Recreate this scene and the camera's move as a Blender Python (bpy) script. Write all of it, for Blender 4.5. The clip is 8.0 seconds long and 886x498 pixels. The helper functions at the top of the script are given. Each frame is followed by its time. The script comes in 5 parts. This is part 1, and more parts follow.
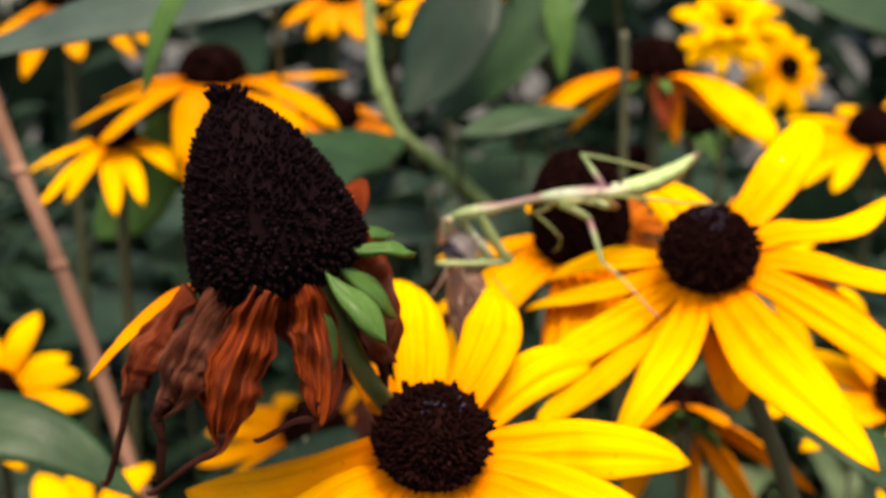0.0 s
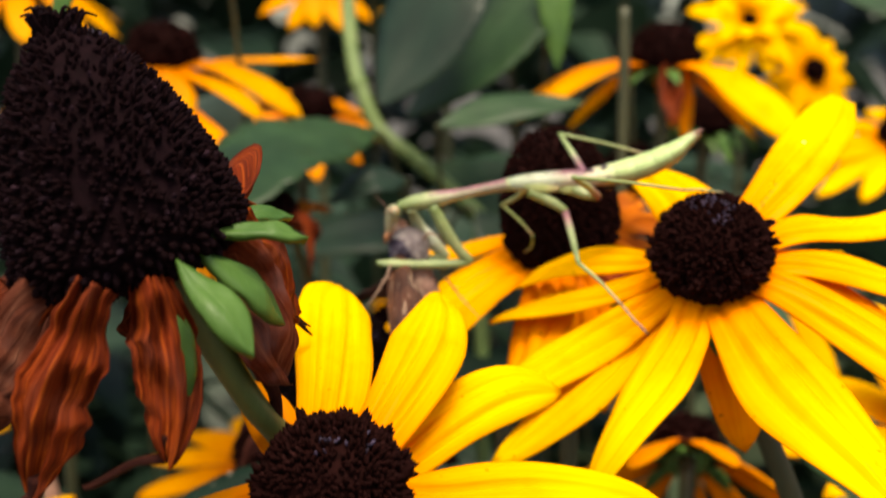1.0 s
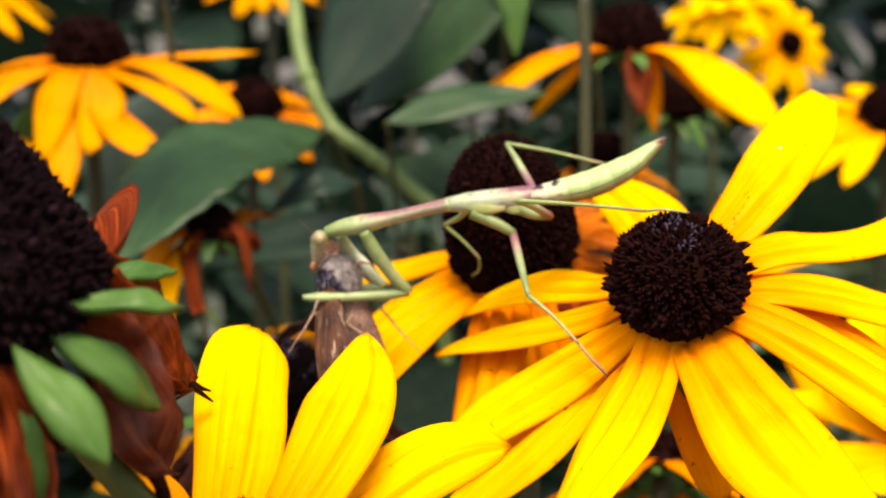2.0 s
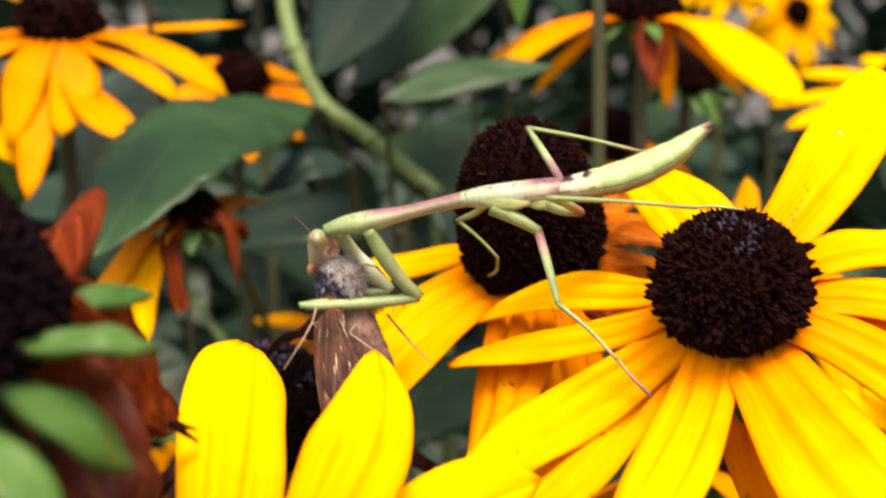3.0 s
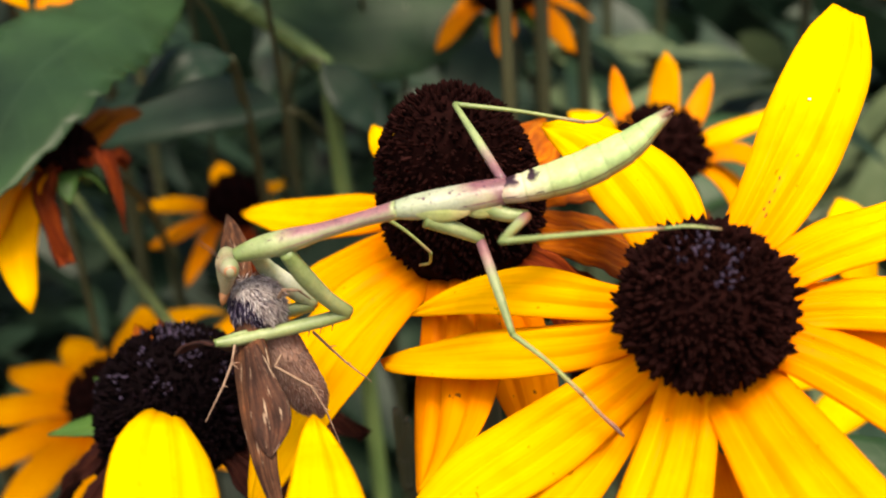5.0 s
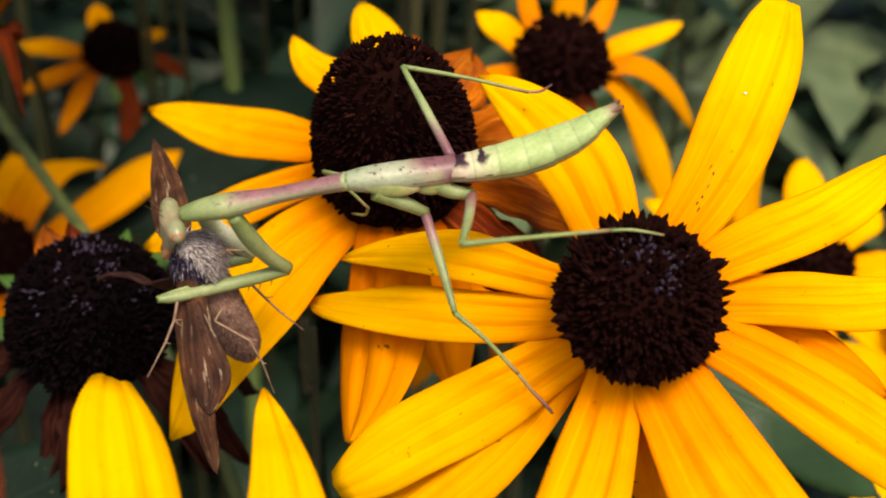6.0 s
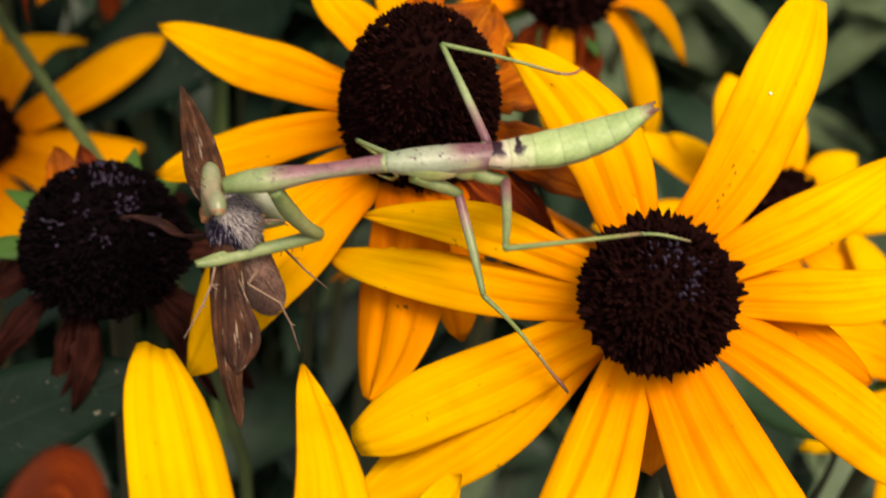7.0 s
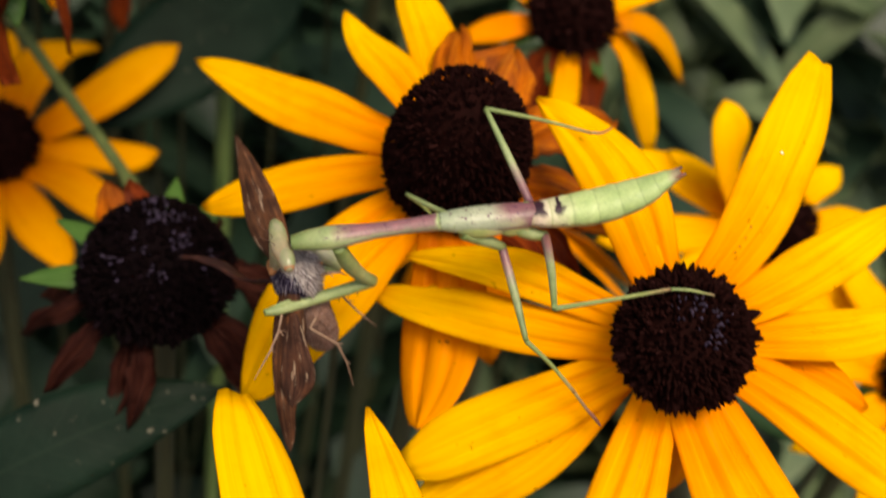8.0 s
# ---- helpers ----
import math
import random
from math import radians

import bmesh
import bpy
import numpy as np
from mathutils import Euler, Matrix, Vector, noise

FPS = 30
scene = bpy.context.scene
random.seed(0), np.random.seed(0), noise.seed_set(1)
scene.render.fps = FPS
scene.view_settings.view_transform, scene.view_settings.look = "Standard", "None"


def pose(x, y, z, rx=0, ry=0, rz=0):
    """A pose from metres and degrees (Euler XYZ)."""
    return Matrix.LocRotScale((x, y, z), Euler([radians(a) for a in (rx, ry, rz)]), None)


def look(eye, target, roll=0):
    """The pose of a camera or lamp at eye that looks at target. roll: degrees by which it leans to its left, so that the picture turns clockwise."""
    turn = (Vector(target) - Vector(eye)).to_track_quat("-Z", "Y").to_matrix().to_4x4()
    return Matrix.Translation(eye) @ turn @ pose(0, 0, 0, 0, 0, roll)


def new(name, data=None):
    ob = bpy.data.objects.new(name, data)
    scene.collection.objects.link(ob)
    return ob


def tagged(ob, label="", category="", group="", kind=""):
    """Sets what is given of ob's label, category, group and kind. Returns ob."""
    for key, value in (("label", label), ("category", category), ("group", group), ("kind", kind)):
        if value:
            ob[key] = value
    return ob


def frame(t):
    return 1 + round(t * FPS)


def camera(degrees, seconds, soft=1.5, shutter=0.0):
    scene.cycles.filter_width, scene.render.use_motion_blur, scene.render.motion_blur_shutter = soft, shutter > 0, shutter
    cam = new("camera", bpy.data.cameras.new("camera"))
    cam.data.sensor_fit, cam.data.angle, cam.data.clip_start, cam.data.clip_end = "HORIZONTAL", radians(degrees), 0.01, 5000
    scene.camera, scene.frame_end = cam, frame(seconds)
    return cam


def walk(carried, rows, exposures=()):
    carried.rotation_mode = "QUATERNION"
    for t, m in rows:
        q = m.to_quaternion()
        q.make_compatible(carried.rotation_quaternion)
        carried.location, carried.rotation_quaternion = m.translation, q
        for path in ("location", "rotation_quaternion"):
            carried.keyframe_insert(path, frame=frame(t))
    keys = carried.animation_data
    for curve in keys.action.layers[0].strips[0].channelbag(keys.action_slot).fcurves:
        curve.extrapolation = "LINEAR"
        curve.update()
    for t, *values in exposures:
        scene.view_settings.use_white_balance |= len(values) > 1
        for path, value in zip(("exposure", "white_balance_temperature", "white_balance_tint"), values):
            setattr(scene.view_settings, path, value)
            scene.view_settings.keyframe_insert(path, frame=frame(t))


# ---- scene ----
# Lengths below are in centimetres; U turns them into metres.
U = 0.01
cam = camera(39.4, 8.0, soft=1.8, shutter=0.4)
cam.data.dof.use_dof = True
cam.data.dof.focus_distance = 14.2 * U
cam.data.dof.aperture_fstop = 25.0
METRES, EYE, TILT, LEAN, TURN = 22.5, 60.0, -10.0, 0.0, 0.0
ROWS = [
    (0.0, 0.0, 0.0, 0.0, 0.0, 0.0, 0.0),
    (0.1, 0.0058, 0.0263, -0.0108, 0.62, 0.21, -0.24),
    (0.2, 0.0117, 0.0535, -0.0229, 1.36, 0.17, -0.5),
    (0.3, 0.0175, 0.0803, -0.0343, 1.87, -0.28, -0.74),
    (0.4, 0.0233, 0.1053, -0.0433, 2.81, -0.44, -0.95),
    (0.5, 0.029, 0.1271, -0.0478, 2.15, 0.88, -1.08),
    (0.6, 0.0349, 0.1454, -0.0468, 1.21, 2.63, -1.12),
    (0.7, 0.041, 0.1612, -0.0416, 0.69, 3.18, -1.08),
    (0.8, 0.0469, 0.1748, -0.0338, 0.4, 2.51, -1.0),
    (0.9, 0.0522, 0.187, -0.0251, 0.6, 1.29, -0.91),
    (1.0, 0.0564, 0.1982, -0.0171, 1.03, 1.01, -0.83),
    (1.1, 0.0589, 0.2076, -0.0095, 1.36, 1.83, -0.78),
    (1.2, 0.06, 0.2149, -0.0012, 1.51, 2.36, -0.73),
    (1.3, 0.0607, 0.2213, 0.0073, 1.54, 2.42, -0.68),
    (1.4, 0.062, 0.228, 0.0153, 1.04, 1.45, -0.58),
    (1.5, 0.0649, 0.2361, 0.0223, 0.74, 0.27, -0.43),
    (1.6, 0.0755, 0.2493, 0.0263, 0.62, -0.4, 0.05),
    (1.7, 0.0848, 0.2631, 0.0266, 0.43, -0.41, 0.49),
    (2.8, 0.0834, 0.3736, 0.0071, -0.02, 0.39, 1.09),
    (2.9, 0.0765, 0.3824, 0.0209, -0.22, -0.49, 1.13),
    (3.0, 0.0681, 0.3905, 0.037, -0.5, -1.68, 1.13),
    (3.1, 0.0638, 0.3989, 0.0407, -0.33, -1.59, 1.05),
    (3.2, 0.0598, 0.4074, 0.0421, 0.35, -1.55, 0.91),
    (3.3, 0.0565, 0.4158, 0.0423, 0.39, -1.87, 0.79),
    (3.4, 0.0543, 0.4242, 0.0424, -0.33, -1.91, 0.74),
    (3.5, 0.0538, 0.4326, 0.0435, -1.0, -2.44, 0.83),
    (3.6, 0.0553, 0.4414, 0.0452, -1.67, -3.31, 1.07),
    (3.7, 0.0585, 0.4505, 0.0467, -1.93, -4.27, 1.43),
    (3.8, 0.0628, 0.4595, 0.0487, -2.05, -4.43, 1.87),
    (3.9, 0.0676, 0.4676, 0.0519, -1.83, -4.64, 2.36),
    (4.0, 0.0723, 0.4743, 0.0568, -2.24, -4.86, 2.87),
    (4.1, 0.0782, 0.4795, 0.064, -2.47, -5.77, 3.48),
    (4.2, 0.0856, 0.4836, 0.073, -2.56, -6.63, 4.22),
    (4.3, 0.0927, 0.4867, 0.0831, -2.64, -7.76, 4.95),
    (4.4, 0.0976, 0.4891, 0.0936, -3.16, -8.6, 5.57),
    (4.5, 0.0983, 0.4908, 0.1038, -3.63, -9.33, 5.94),
    (4.6, 0.0935, 0.4912, 0.114, -4.34, -10.35, 6.03),
    (4.7, 0.0844, 0.4903, 0.1246, -4.99, -11.05, 5.92),
    (4.8, 0.0732, 0.4889, 0.1353, -5.75, -11.12, 5.66),
    (4.9, 0.0617, 0.4882, 0.1456, -6.14, -11.88, 5.32),
    (5.0, 0.052, 0.489, 0.1551, -6.65, -12.94, 4.96),
    (5.1, 0.046, 0.497, 0.1608, -7.96, -14.18, 4.23),
    (5.2, 0.0416, 0.5047, 0.1668, -9.31, -15.41, 3.44),
    (6.3, -0.0142, 0.5057, 0.2784, -12.96, -25.72, -1.1),
    (6.4, -0.0223, 0.5069, 0.2896, -12.41, -26.76, -1.95),
    (6.5, -0.0298, 0.5096, 0.2986, -12.94, -27.31, -2.84),
    (6.6, -0.0331, 0.5135, 0.3032, -13.72, -27.61, -3.38),
    (6.7, -0.0353, 0.5179, 0.3065, -14.45, -28.71, -3.86),
    (6.8, -0.0372, 0.5223, 0.3093, -14.5, -29.49, -4.3),
    (6.9, -0.0397, 0.5264, 0.3127, -14.15, -29.74, -4.69),
    (7.0, -0.0437, 0.5297, 0.3177, -14.18, -30.32, -5.05),
    (7.1, -0.0499, 0.5323, 0.3247, -13.92, -29.71, -5.37),
    (7.2, -0.0576, 0.5346, 0.3331, -14.48, -29.73, -5.66),
    (7.3, -0.066, 0.5362, 0.3421, -14.53, -30.05, -5.91),
    (7.4, -0.0741, 0.5369, 0.351, -14.65, -30.88, -6.1),
    (7.5, -0.0809, 0.5363, 0.359, -15.64, -31.12, -6.22),
    (7.6, -0.0863, 0.5341, 0.366, -15.79, -31.51, -6.26),
    (7.7, -0.0908, 0.5304, 0.3725, -14.9, -32.04, -6.21),
    (7.8, -0.0948, 0.5259, 0.3787, -15.14, -32.03, -6.12),
    (7.9, -0.0987, 0.5212, 0.3848, -15.33, -31.65, -6.02),
    (8.0, -0.1028, 0.5169, 0.3911, -15.79, -32.36, -5.94),
]
EXPOSURES = [(0.0, 1.02, 7800, 10), (0.5, 0.9, 7800, 10), (1.0, 1.0, 7800, 10), (1.5, 1.13, 7800, 10), (3.0, 1.29, 7800, 10), (4.5, 1.15, 7800, 10), (5.2, 1.0, 7800, 10), (6.3, 0.45, 7900, 10), (8.0, 0.35, 7900, 10)]
walk(cam, [(t, pose(0, 0, EYE * U, TILT, LEAN, TURN) @ pose(METRES * U * x, METRES * U * y, METRES * U * z, 90 + pitch, roll, yaw)) for t, x, y, z, yaw, pitch, roll in ROWS], EXPOSURES)

# ---- light: a bright overcast sky with a weak, wide sun behind it ----
world = bpy.data.worlds.new("overcast_sky")
scene.world = world
world.use_nodes = True
wn = world.node_tree.nodes
sky = wn.new("ShaderNodeTexSky")
sky.sky_type = "NISHITA"
sky.sun_disc = False
sky.sun_elevation = radians(62)
sky.sun_rotation = radians(200)
sky.air_density, sky.dust_density = 1.0, 3.0
wn["Background"].inputs["Strength"].default_value = 0.15
world.node_tree.links.new(sky.outputs[0], wn["Background"].inputs["Color"])
sun = new("sun", bpy.data.lights.new("sun", "SUN"))
sun.data.energy = 3.2
sun.data.angle = radians(25)
sun.data.color = (1.0, 0.95, 0.86)
sun.matrix_world = look((0.2, -0.55, 1.4), (0, 0, 0))

# ---- materials ----


def material(name, rough=0.6, spec=0.4):
    m = bpy.data.materials.new(name)
    m.use_nodes = True
    b = m.node_tree.nodes["Principled BSDF"]
    b.inputs["Roughness"].default_value = rough
    b.inputs["Specular IOR Level"].default_value = spec
    return m, m.node_tree.nodes, m.node_tree.links, b


def noise_node(m, scale, detail=4.0, stretch=None, uv=False, rough=0.55):
    n, l = m.node_tree.nodes, m.node_tree.links
    co = n.new("ShaderNodeTexCoord")
    mp = n.new("ShaderNodeMapping")
    mp.inputs["Scale"].default_value = stretch or (1, 1, 1)
    l.new(co.outputs["UV" if uv else "Object"], mp.inputs[0])
    t = n.new("ShaderNodeTexNoise")
    t.inputs["Scale"].default_value = scale if uv else scale / U
    t.inputs["Detail"].default_value = detail
    t.inputs["Roughness"].default_value = rough
    l.new(mp.outputs[0], t.inputs["Vector"])
    return t.outputs["Fac"]


def ramp(m, fac, stops):
    n, l = m.node_tree.nodes, m.node_tree.links
    r = n.new("ShaderNodeValToRGB")
    while len(r.color_ramp.elements) < len(stops):
        r.color_ramp.elements.new(0.5)
    for e, (p, c) in zip(r.color_ramp.elements, stops):
        e.position = p
        e.color = (*c, 1) if len(c) == 3 else c
    l.new(fac, r.inputs[0])
    return r.outputs[0]


def mix(m, fac, a, b, kind="MIX"):
    n, l = m.node_tree.nodes, m.node_tree.links
    x = n.new("ShaderNodeMix")
    x.data_type, x.blend_type = "RGBA", kind
    for value, key in ((fac, 0), (a, 6), (b, 7)):
        if isinstance(value, (int, float)):
            x.inputs[key].default_value = value
        elif isinstance(value, tuple):
            x.inputs[key].default_value = (*value, 1)
        else:
            l.new(value, x.inputs[key])
    return x.outputs[2]


def maths(m, op, a, b=0.0):
    n, l = m.node_tree.nodes, m.node_tree.links
    x = n.new("ShaderNodeMath")
    x.operation = op
    for i, value in enumerate((a, b)):
        if isinstance(value, (int, float)):
            x.inputs[i].default_value = value
        else:
            l.new(value, x.inputs[i])
    return x.outputs[0]


def bump(m, height, strength=0.3, distance=0.02):
    n, l = m.node_tree.nodes, m.node_tree.links
    b = n.new("ShaderNodeBump")
    b.inputs["Strength"].default_value = strength
    b.inputs["Distance"].default_value = distance * U
    l.new(height, b.inputs["Height"])
    l.new(b.outputs[0], n["Principled BSDF"].inputs["Normal"])


def uv_axis(m, axis):
    n, l = m.node_tree.nodes, m.node_tree.links
    co, sp = n.new("ShaderNodeTexCoord"), n.new("ShaderNodeSeparateXYZ")
    l.new(co.outputs["UV"], sp.inputs[0])
    return sp.outputs[axis]


def object_random(m):
    return m.node_tree.nodes.new("ShaderNodeObjectInfo").outputs["Random"]


def thin(m, colour, amount):
    """Lets some light through a thin sheet."""
    n, l = m.node_tree.nodes, m.node_tree.links
    t, x = n.new("ShaderNodeBsdfTranslucent"), n.new("ShaderNodeMixShader")
    l.new(colour, t.inputs[0])
    x.inputs[0].default_value = amount
    l.new(n["Principled BSDF"].outputs[0], x.inputs[1])
    l.new(t.outputs[0], x.inputs[2])
    l.new(x.outputs[0], n["Material Output"].inputs["Surface"])


def petal_material(name, base, tip, rough=0.5, through_light=0.3, specks=0.5):
    m, n, l, b = material(name, rough, 0.05)
    along = uv_axis(m, 1)
    along = maths(m, "ADD", along, maths(m, "MULTIPLY", maths(m, "SUBTRACT", noise_node(m, 1.0, 3, (9, 1.2, 1), True), 0.5), 0.35))
    c = ramp(m, along, [(0.0, base), (0.28, tuple(0.5 * p + 0.5 * q for p, q in zip(base, tip))), (0.72, tip)])
    streak = noise_node(m, 1.0, 3, (14, 1.0, 1), True)
    c = mix(m, 0.5, c, ramp(m, streak, [(0.28, (0.82, 0.62, 0.5)), (0.55, (1, 1, 1))]), "MULTIPLY")
    blotch = noise_node(m, 1.1, 4)
    c = mix(m, 0.4, c, ramp(m, blotch, [(0.32, (0.82, 0.62, 0.5)), (0.48, (0.97, 0.94, 0.9)), (0.62, (1, 1, 1))]), "MULTIPLY")
    dots = noise_node(m, 7.0, 2)
    c = mix(m, ramp(m, dots, [(0.715, (0, 0, 0)), (0.75, (specks,) * 3)]), c, (0.16, 0.06, 0.01))
    tint = mix(m, object_random(m), (1.0, 0.92, 0.9), (1.0, 1.05, 1.0))
    c = mix(m, 1.0, c, tint, "MULTIPLY")
    l.new(c, b.inputs["Base Color"])
    bump(m, maths(m, "ADD", streak, maths(m, "MULTIPLY", noise_node(m, 12, 3), 0.3)), 0.28, 0.04)
    thin(m, c, through_light)
    return m


PETAL = petal_material("petal_yellow", (0.82, 0.235, 0.0012), (0.93, 0.50, 0.0012))
PETAL_ORANGE = petal_material("petal_orange", (0.62, 0.13, 0.004), (0.80, 0.27, 0.004), 0.55, 0.25, 0.9)


# yellow petal dimmed to ochre, so that shaded blooms carry their shade in colour
PETAL_SHADE_OCHRE = petal_material("petal_shade_ochre", (0.52, 0.12, 0.002), (0.66, 0.28, 0.002), 0.55, 0.25, 0.7)


def dried_material(name, a, b2, c2, grey=(0.10, 0.03, 0.02)):
    m, n, l, b = material(name, 0.75, 0.08)
    streak = noise_node(m, 1.0, 5, (22, 1.6, 1), True, 0.65)
    c = ramp(m, streak, [(0.25, a), (0.5, b2), (0.72, c2)])
    c = mix(m, 0.85, c, ramp(m, noise_node(m, 1.0, 5, (6, 1.1, 1), True, 0.6), [(0.3, (0.30, 0.20, 0.2)), (0.5, (0.85, 0.72, 0.7)), (0.7, (1.3, 1.35, 1.35))]), "MULTIPLY")
    c = mix(m, ramp(m, noise_node(m, 1.3, 4), [(0.5, (0, 0, 0)), (0.72, (0.55,) * 3)]), c, grey)
    l.new(c, b.inputs["Base Color"])
    bump(m, streak, 0.8, 0.06)
    thin(m, c, 0.15)
    return m


DRIED = dried_material("petal_dried", (0.035, 0.006, 0.003), (0.17, 0.024, 0.004), (0.42, 0.092, 0.010))
RUST = dried_material("petal_rust", (0.14, 0.026, 0.003), (0.47, 0.120, 0.005), (0.70, 0.26, 0.008))
# withered brown, darkened further for the weak light under the faded head
DRIED_DARK = dried_material("petal_withered_shade", (0.010, 0.0035, 0.004), (0.031, 0.008, 0.006), (0.085, 0.026, 0.015))
DRIED_GREY = dried_material("petal_faded", (0.03, 0.008, 0.005), (0.115, 0.034, 0.018), (0.26, 0.12, 0.075), (0.15, 0.09, 0.085))
DRIED_TAN = dried_material("petal_tan", (0.035, 0.005, 0.002), (0.125, 0.023, 0.007), (0.27, 0.085, 0.035), (0.17, 0.085, 0.075))


def floret_material(name, dark, light, single=False):
    m, n, l, b = material(name, 0.85, 0.03)
    g = n.new("ShaderNodeNewGeometry")
    c = ramp(m, object_random(m) if single else g.outputs["Random Per Island"], [(0.0, dark), (0.93, tuple(0.6 * p + 0.4 * q for p, q in zip(dark, light))), (0.97, light), (1.0, tuple(1.8 * q for q in light))])
    c = mix(m, 0.6, c, ramp(m, noise_node(m, 9, 3), [(0.35, (0.4, 0.4, 0.4)), (0.65, (1.3, 1.2, 1.25))]), "MULTIPLY")
    l.new(c, b.inputs["Base Color"])
    return m


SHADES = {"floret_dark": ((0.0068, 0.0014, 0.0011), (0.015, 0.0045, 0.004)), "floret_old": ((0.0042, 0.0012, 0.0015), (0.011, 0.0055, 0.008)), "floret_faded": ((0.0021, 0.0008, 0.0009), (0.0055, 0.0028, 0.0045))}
FLORET, FLORET_OLD, FLORET_FADED = (floret_material(k, *v) for k, v in SHADES.items())
SINGLE = {k: floret_material(k + "_single", *v, True) for k, v in SHADES.items()}


def leaf_material(name, dark, light, vein, through_light=0.2, rough=0.45, spec=0.26, speck=0.72):
    m, n, l, b = material(name, rough, spec)
    u, v = uv_axis(m, 0), uv_axis(m, 1)
    off = maths(m, "ABSOLUTE", maths(m, "SUBTRACT", u, 0.5))
    side = maths(m, "SINE", maths(m, "MULTIPLY", maths(m, "SUBTRACT", v, maths(m, "MULTIPLY", off, 0.35)), 62.0))
    veins = maths(m, "MAXIMUM", ramp(m, side, [(0.86, (0, 0, 0)), (1.0, (0.45,) * 3)]), ramp(m, off, [(0.012, (1, 1, 1)), (0.03, (0, 0, 0))]))
    c = ramp(m, noise_node(m, 0.9, 5), [(0.3, dark), (0.7, light)])
    c = mix(m, maths(m, "MULTIPLY", veins, 0.25), c, vein)
    spots = noise_node(m, 5.0, 3)
    c = mix(m, ramp(m, spots, [(speck, (0, 0, 0)), (speck + 0.06, (0.6,) * 3)]), c, (0.25, 0.22, 0.17))
    c = mix(m, 1.0, c, mix(m, object_random(m), (0.85, 0.9, 0.9), (1.1, 1.05, 1.0)), "MULTIPLY")
    l.new(c, b.inputs["Base Color"])
    bump(m, maths(m, "ADD", maths(m, "MULTIPLY", veins, 0.5), noise_node(m, 6, 3)), 0.3, 0.03)
    thin(m, c, through_light)
    return m


LEAF = leaf_material("leaf_green", (0.0115, 0.033, 0.0105), (0.0215, 0.056, 0.0185), (0.040, 0.080, 0.034))
# the leaf green again, darkened to carry the shade of the bed
LEAF_SHADE = leaf_material("leaf_shade", (0.0042, 0.0145, 0.0076), (0.0092, 0.027, 0.0150), (0.017, 0.038, 0.022))
# background leaves: shade and a grey veil are mixed into this green
LEAF_BED_SHADE = leaf_material("leaf_bed_shade", (0.0070, 0.019, 0.011), (0.018, 0.039, 0.023), (0.030, 0.052, 0.035))
# two near-black greens with deep shade in the colour; the second adds pale specks
LEAF_DEEP_SHADE = leaf_material("leaf_deep_shade", (0.0024, 0.008, 0.005), (0.006, 0.015, 0.010), (0.012, 0.024, 0.016), 0.1, 0.55, 0.05, 0.69)
LEAF_SPECKED_SHADE = leaf_material("leaf_specked_shade", (0.0030, 0.0095, 0.0058), (0.0072, 0.018, 0.0118), (0.016, 0.030, 0.019), 0.1, 0.5, 0.07, 0.665)
# leaf green lightened to stand for hazy sunlight on the leaves behind
LEAF_HAZE = leaf_material("leaf_haze", (0.056, 0.092, 0.046), (0.11, 0.15, 0.082), (0.13, 0.165, 0.11))
# leaf green greyed to stand for the sky's sheen on the blade
LEAF_SKY_SHEEN = leaf_material("leaf_sky_sheen", (0.024, 0.043, 0.035), (0.046, 0.072, 0.058), (0.06, 0.09, 0.072))
SEPAL = leaf_material("sepal_green", (0.030, 0.082, 0.014), (0.064, 0.138, 0.026), (0.09, 0.16, 0.045))


def plain_material(name, a, b2, scale, rough=0.55, spec=0.4, relief=0.3, stretch=None):
    m, n, l, b = material(name, rough, spec)
    f = noise_node(m, scale, 5, stretch)
    l.new(ramp(m, f, [(0.3, a), (0.7, b2)]), b.inputs["Base Color"])
    bump(m, noise_node(m, scale * 4, 4, stretch), relief, 0.02)
    return m


STEM = plain_material("stem_green", (0.07, 0.12, 0.03), (0.14, 0.20, 0.06), 2.0, stretch=(1, 1, 0.2))
STEM_OLIVE = plain_material("stem_olive", (0.040, 0.058, 0.014), (0.085, 0.11, 0.03), 2.0, stretch=(1, 1, 0.2))
STEM_DARK = plain_material("stem_dark", (0.024, 0.027, 0.009), (0.048, 0.048, 0.018), 2.0, stretch=(1, 1, 0.2))
STEM_BROWN = plain_material("stem_brown", (0.17, 0.075, 0.045), (0.30, 0.16, 0.11), 1.5, 0.7, stretch=(1, 1, 0.2))
LILAC = plain_material("floret_lilac", (0.007, 0.004, 0.009), (0.044, 0.030, 0.060), 9.0, 0.7, 0.2)
DEW = plain_material("dew", (0.7, 0.7, 0.68), (0.85, 0.85, 0.82), 8.0, 0.15, 0.6)
SCUFF = plain_material("scuff", (0.05, 0.02, 0.005), (0.13, 0.06, 0.01), 9.0, 0.8, 0.1)
SOIL = plain_material("soil", (0.04, 0.037, 0.035), (0.10, 0.095, 0.092), 0.4, 0.9, 0.1, 0.8)


# ---- mesh tools ----
ORIGIN = {}


def thing(name, at, label, category, group="", kind=""):
    """An Empty at a place, in centimetres."""
    e = new(name)
    e.empty_display_size = 0.5 * U
    e.location = Vector(at) * U
    ORIGIN[e.name] = Vector(at)
    return tagged(e, label, category, group, kind)


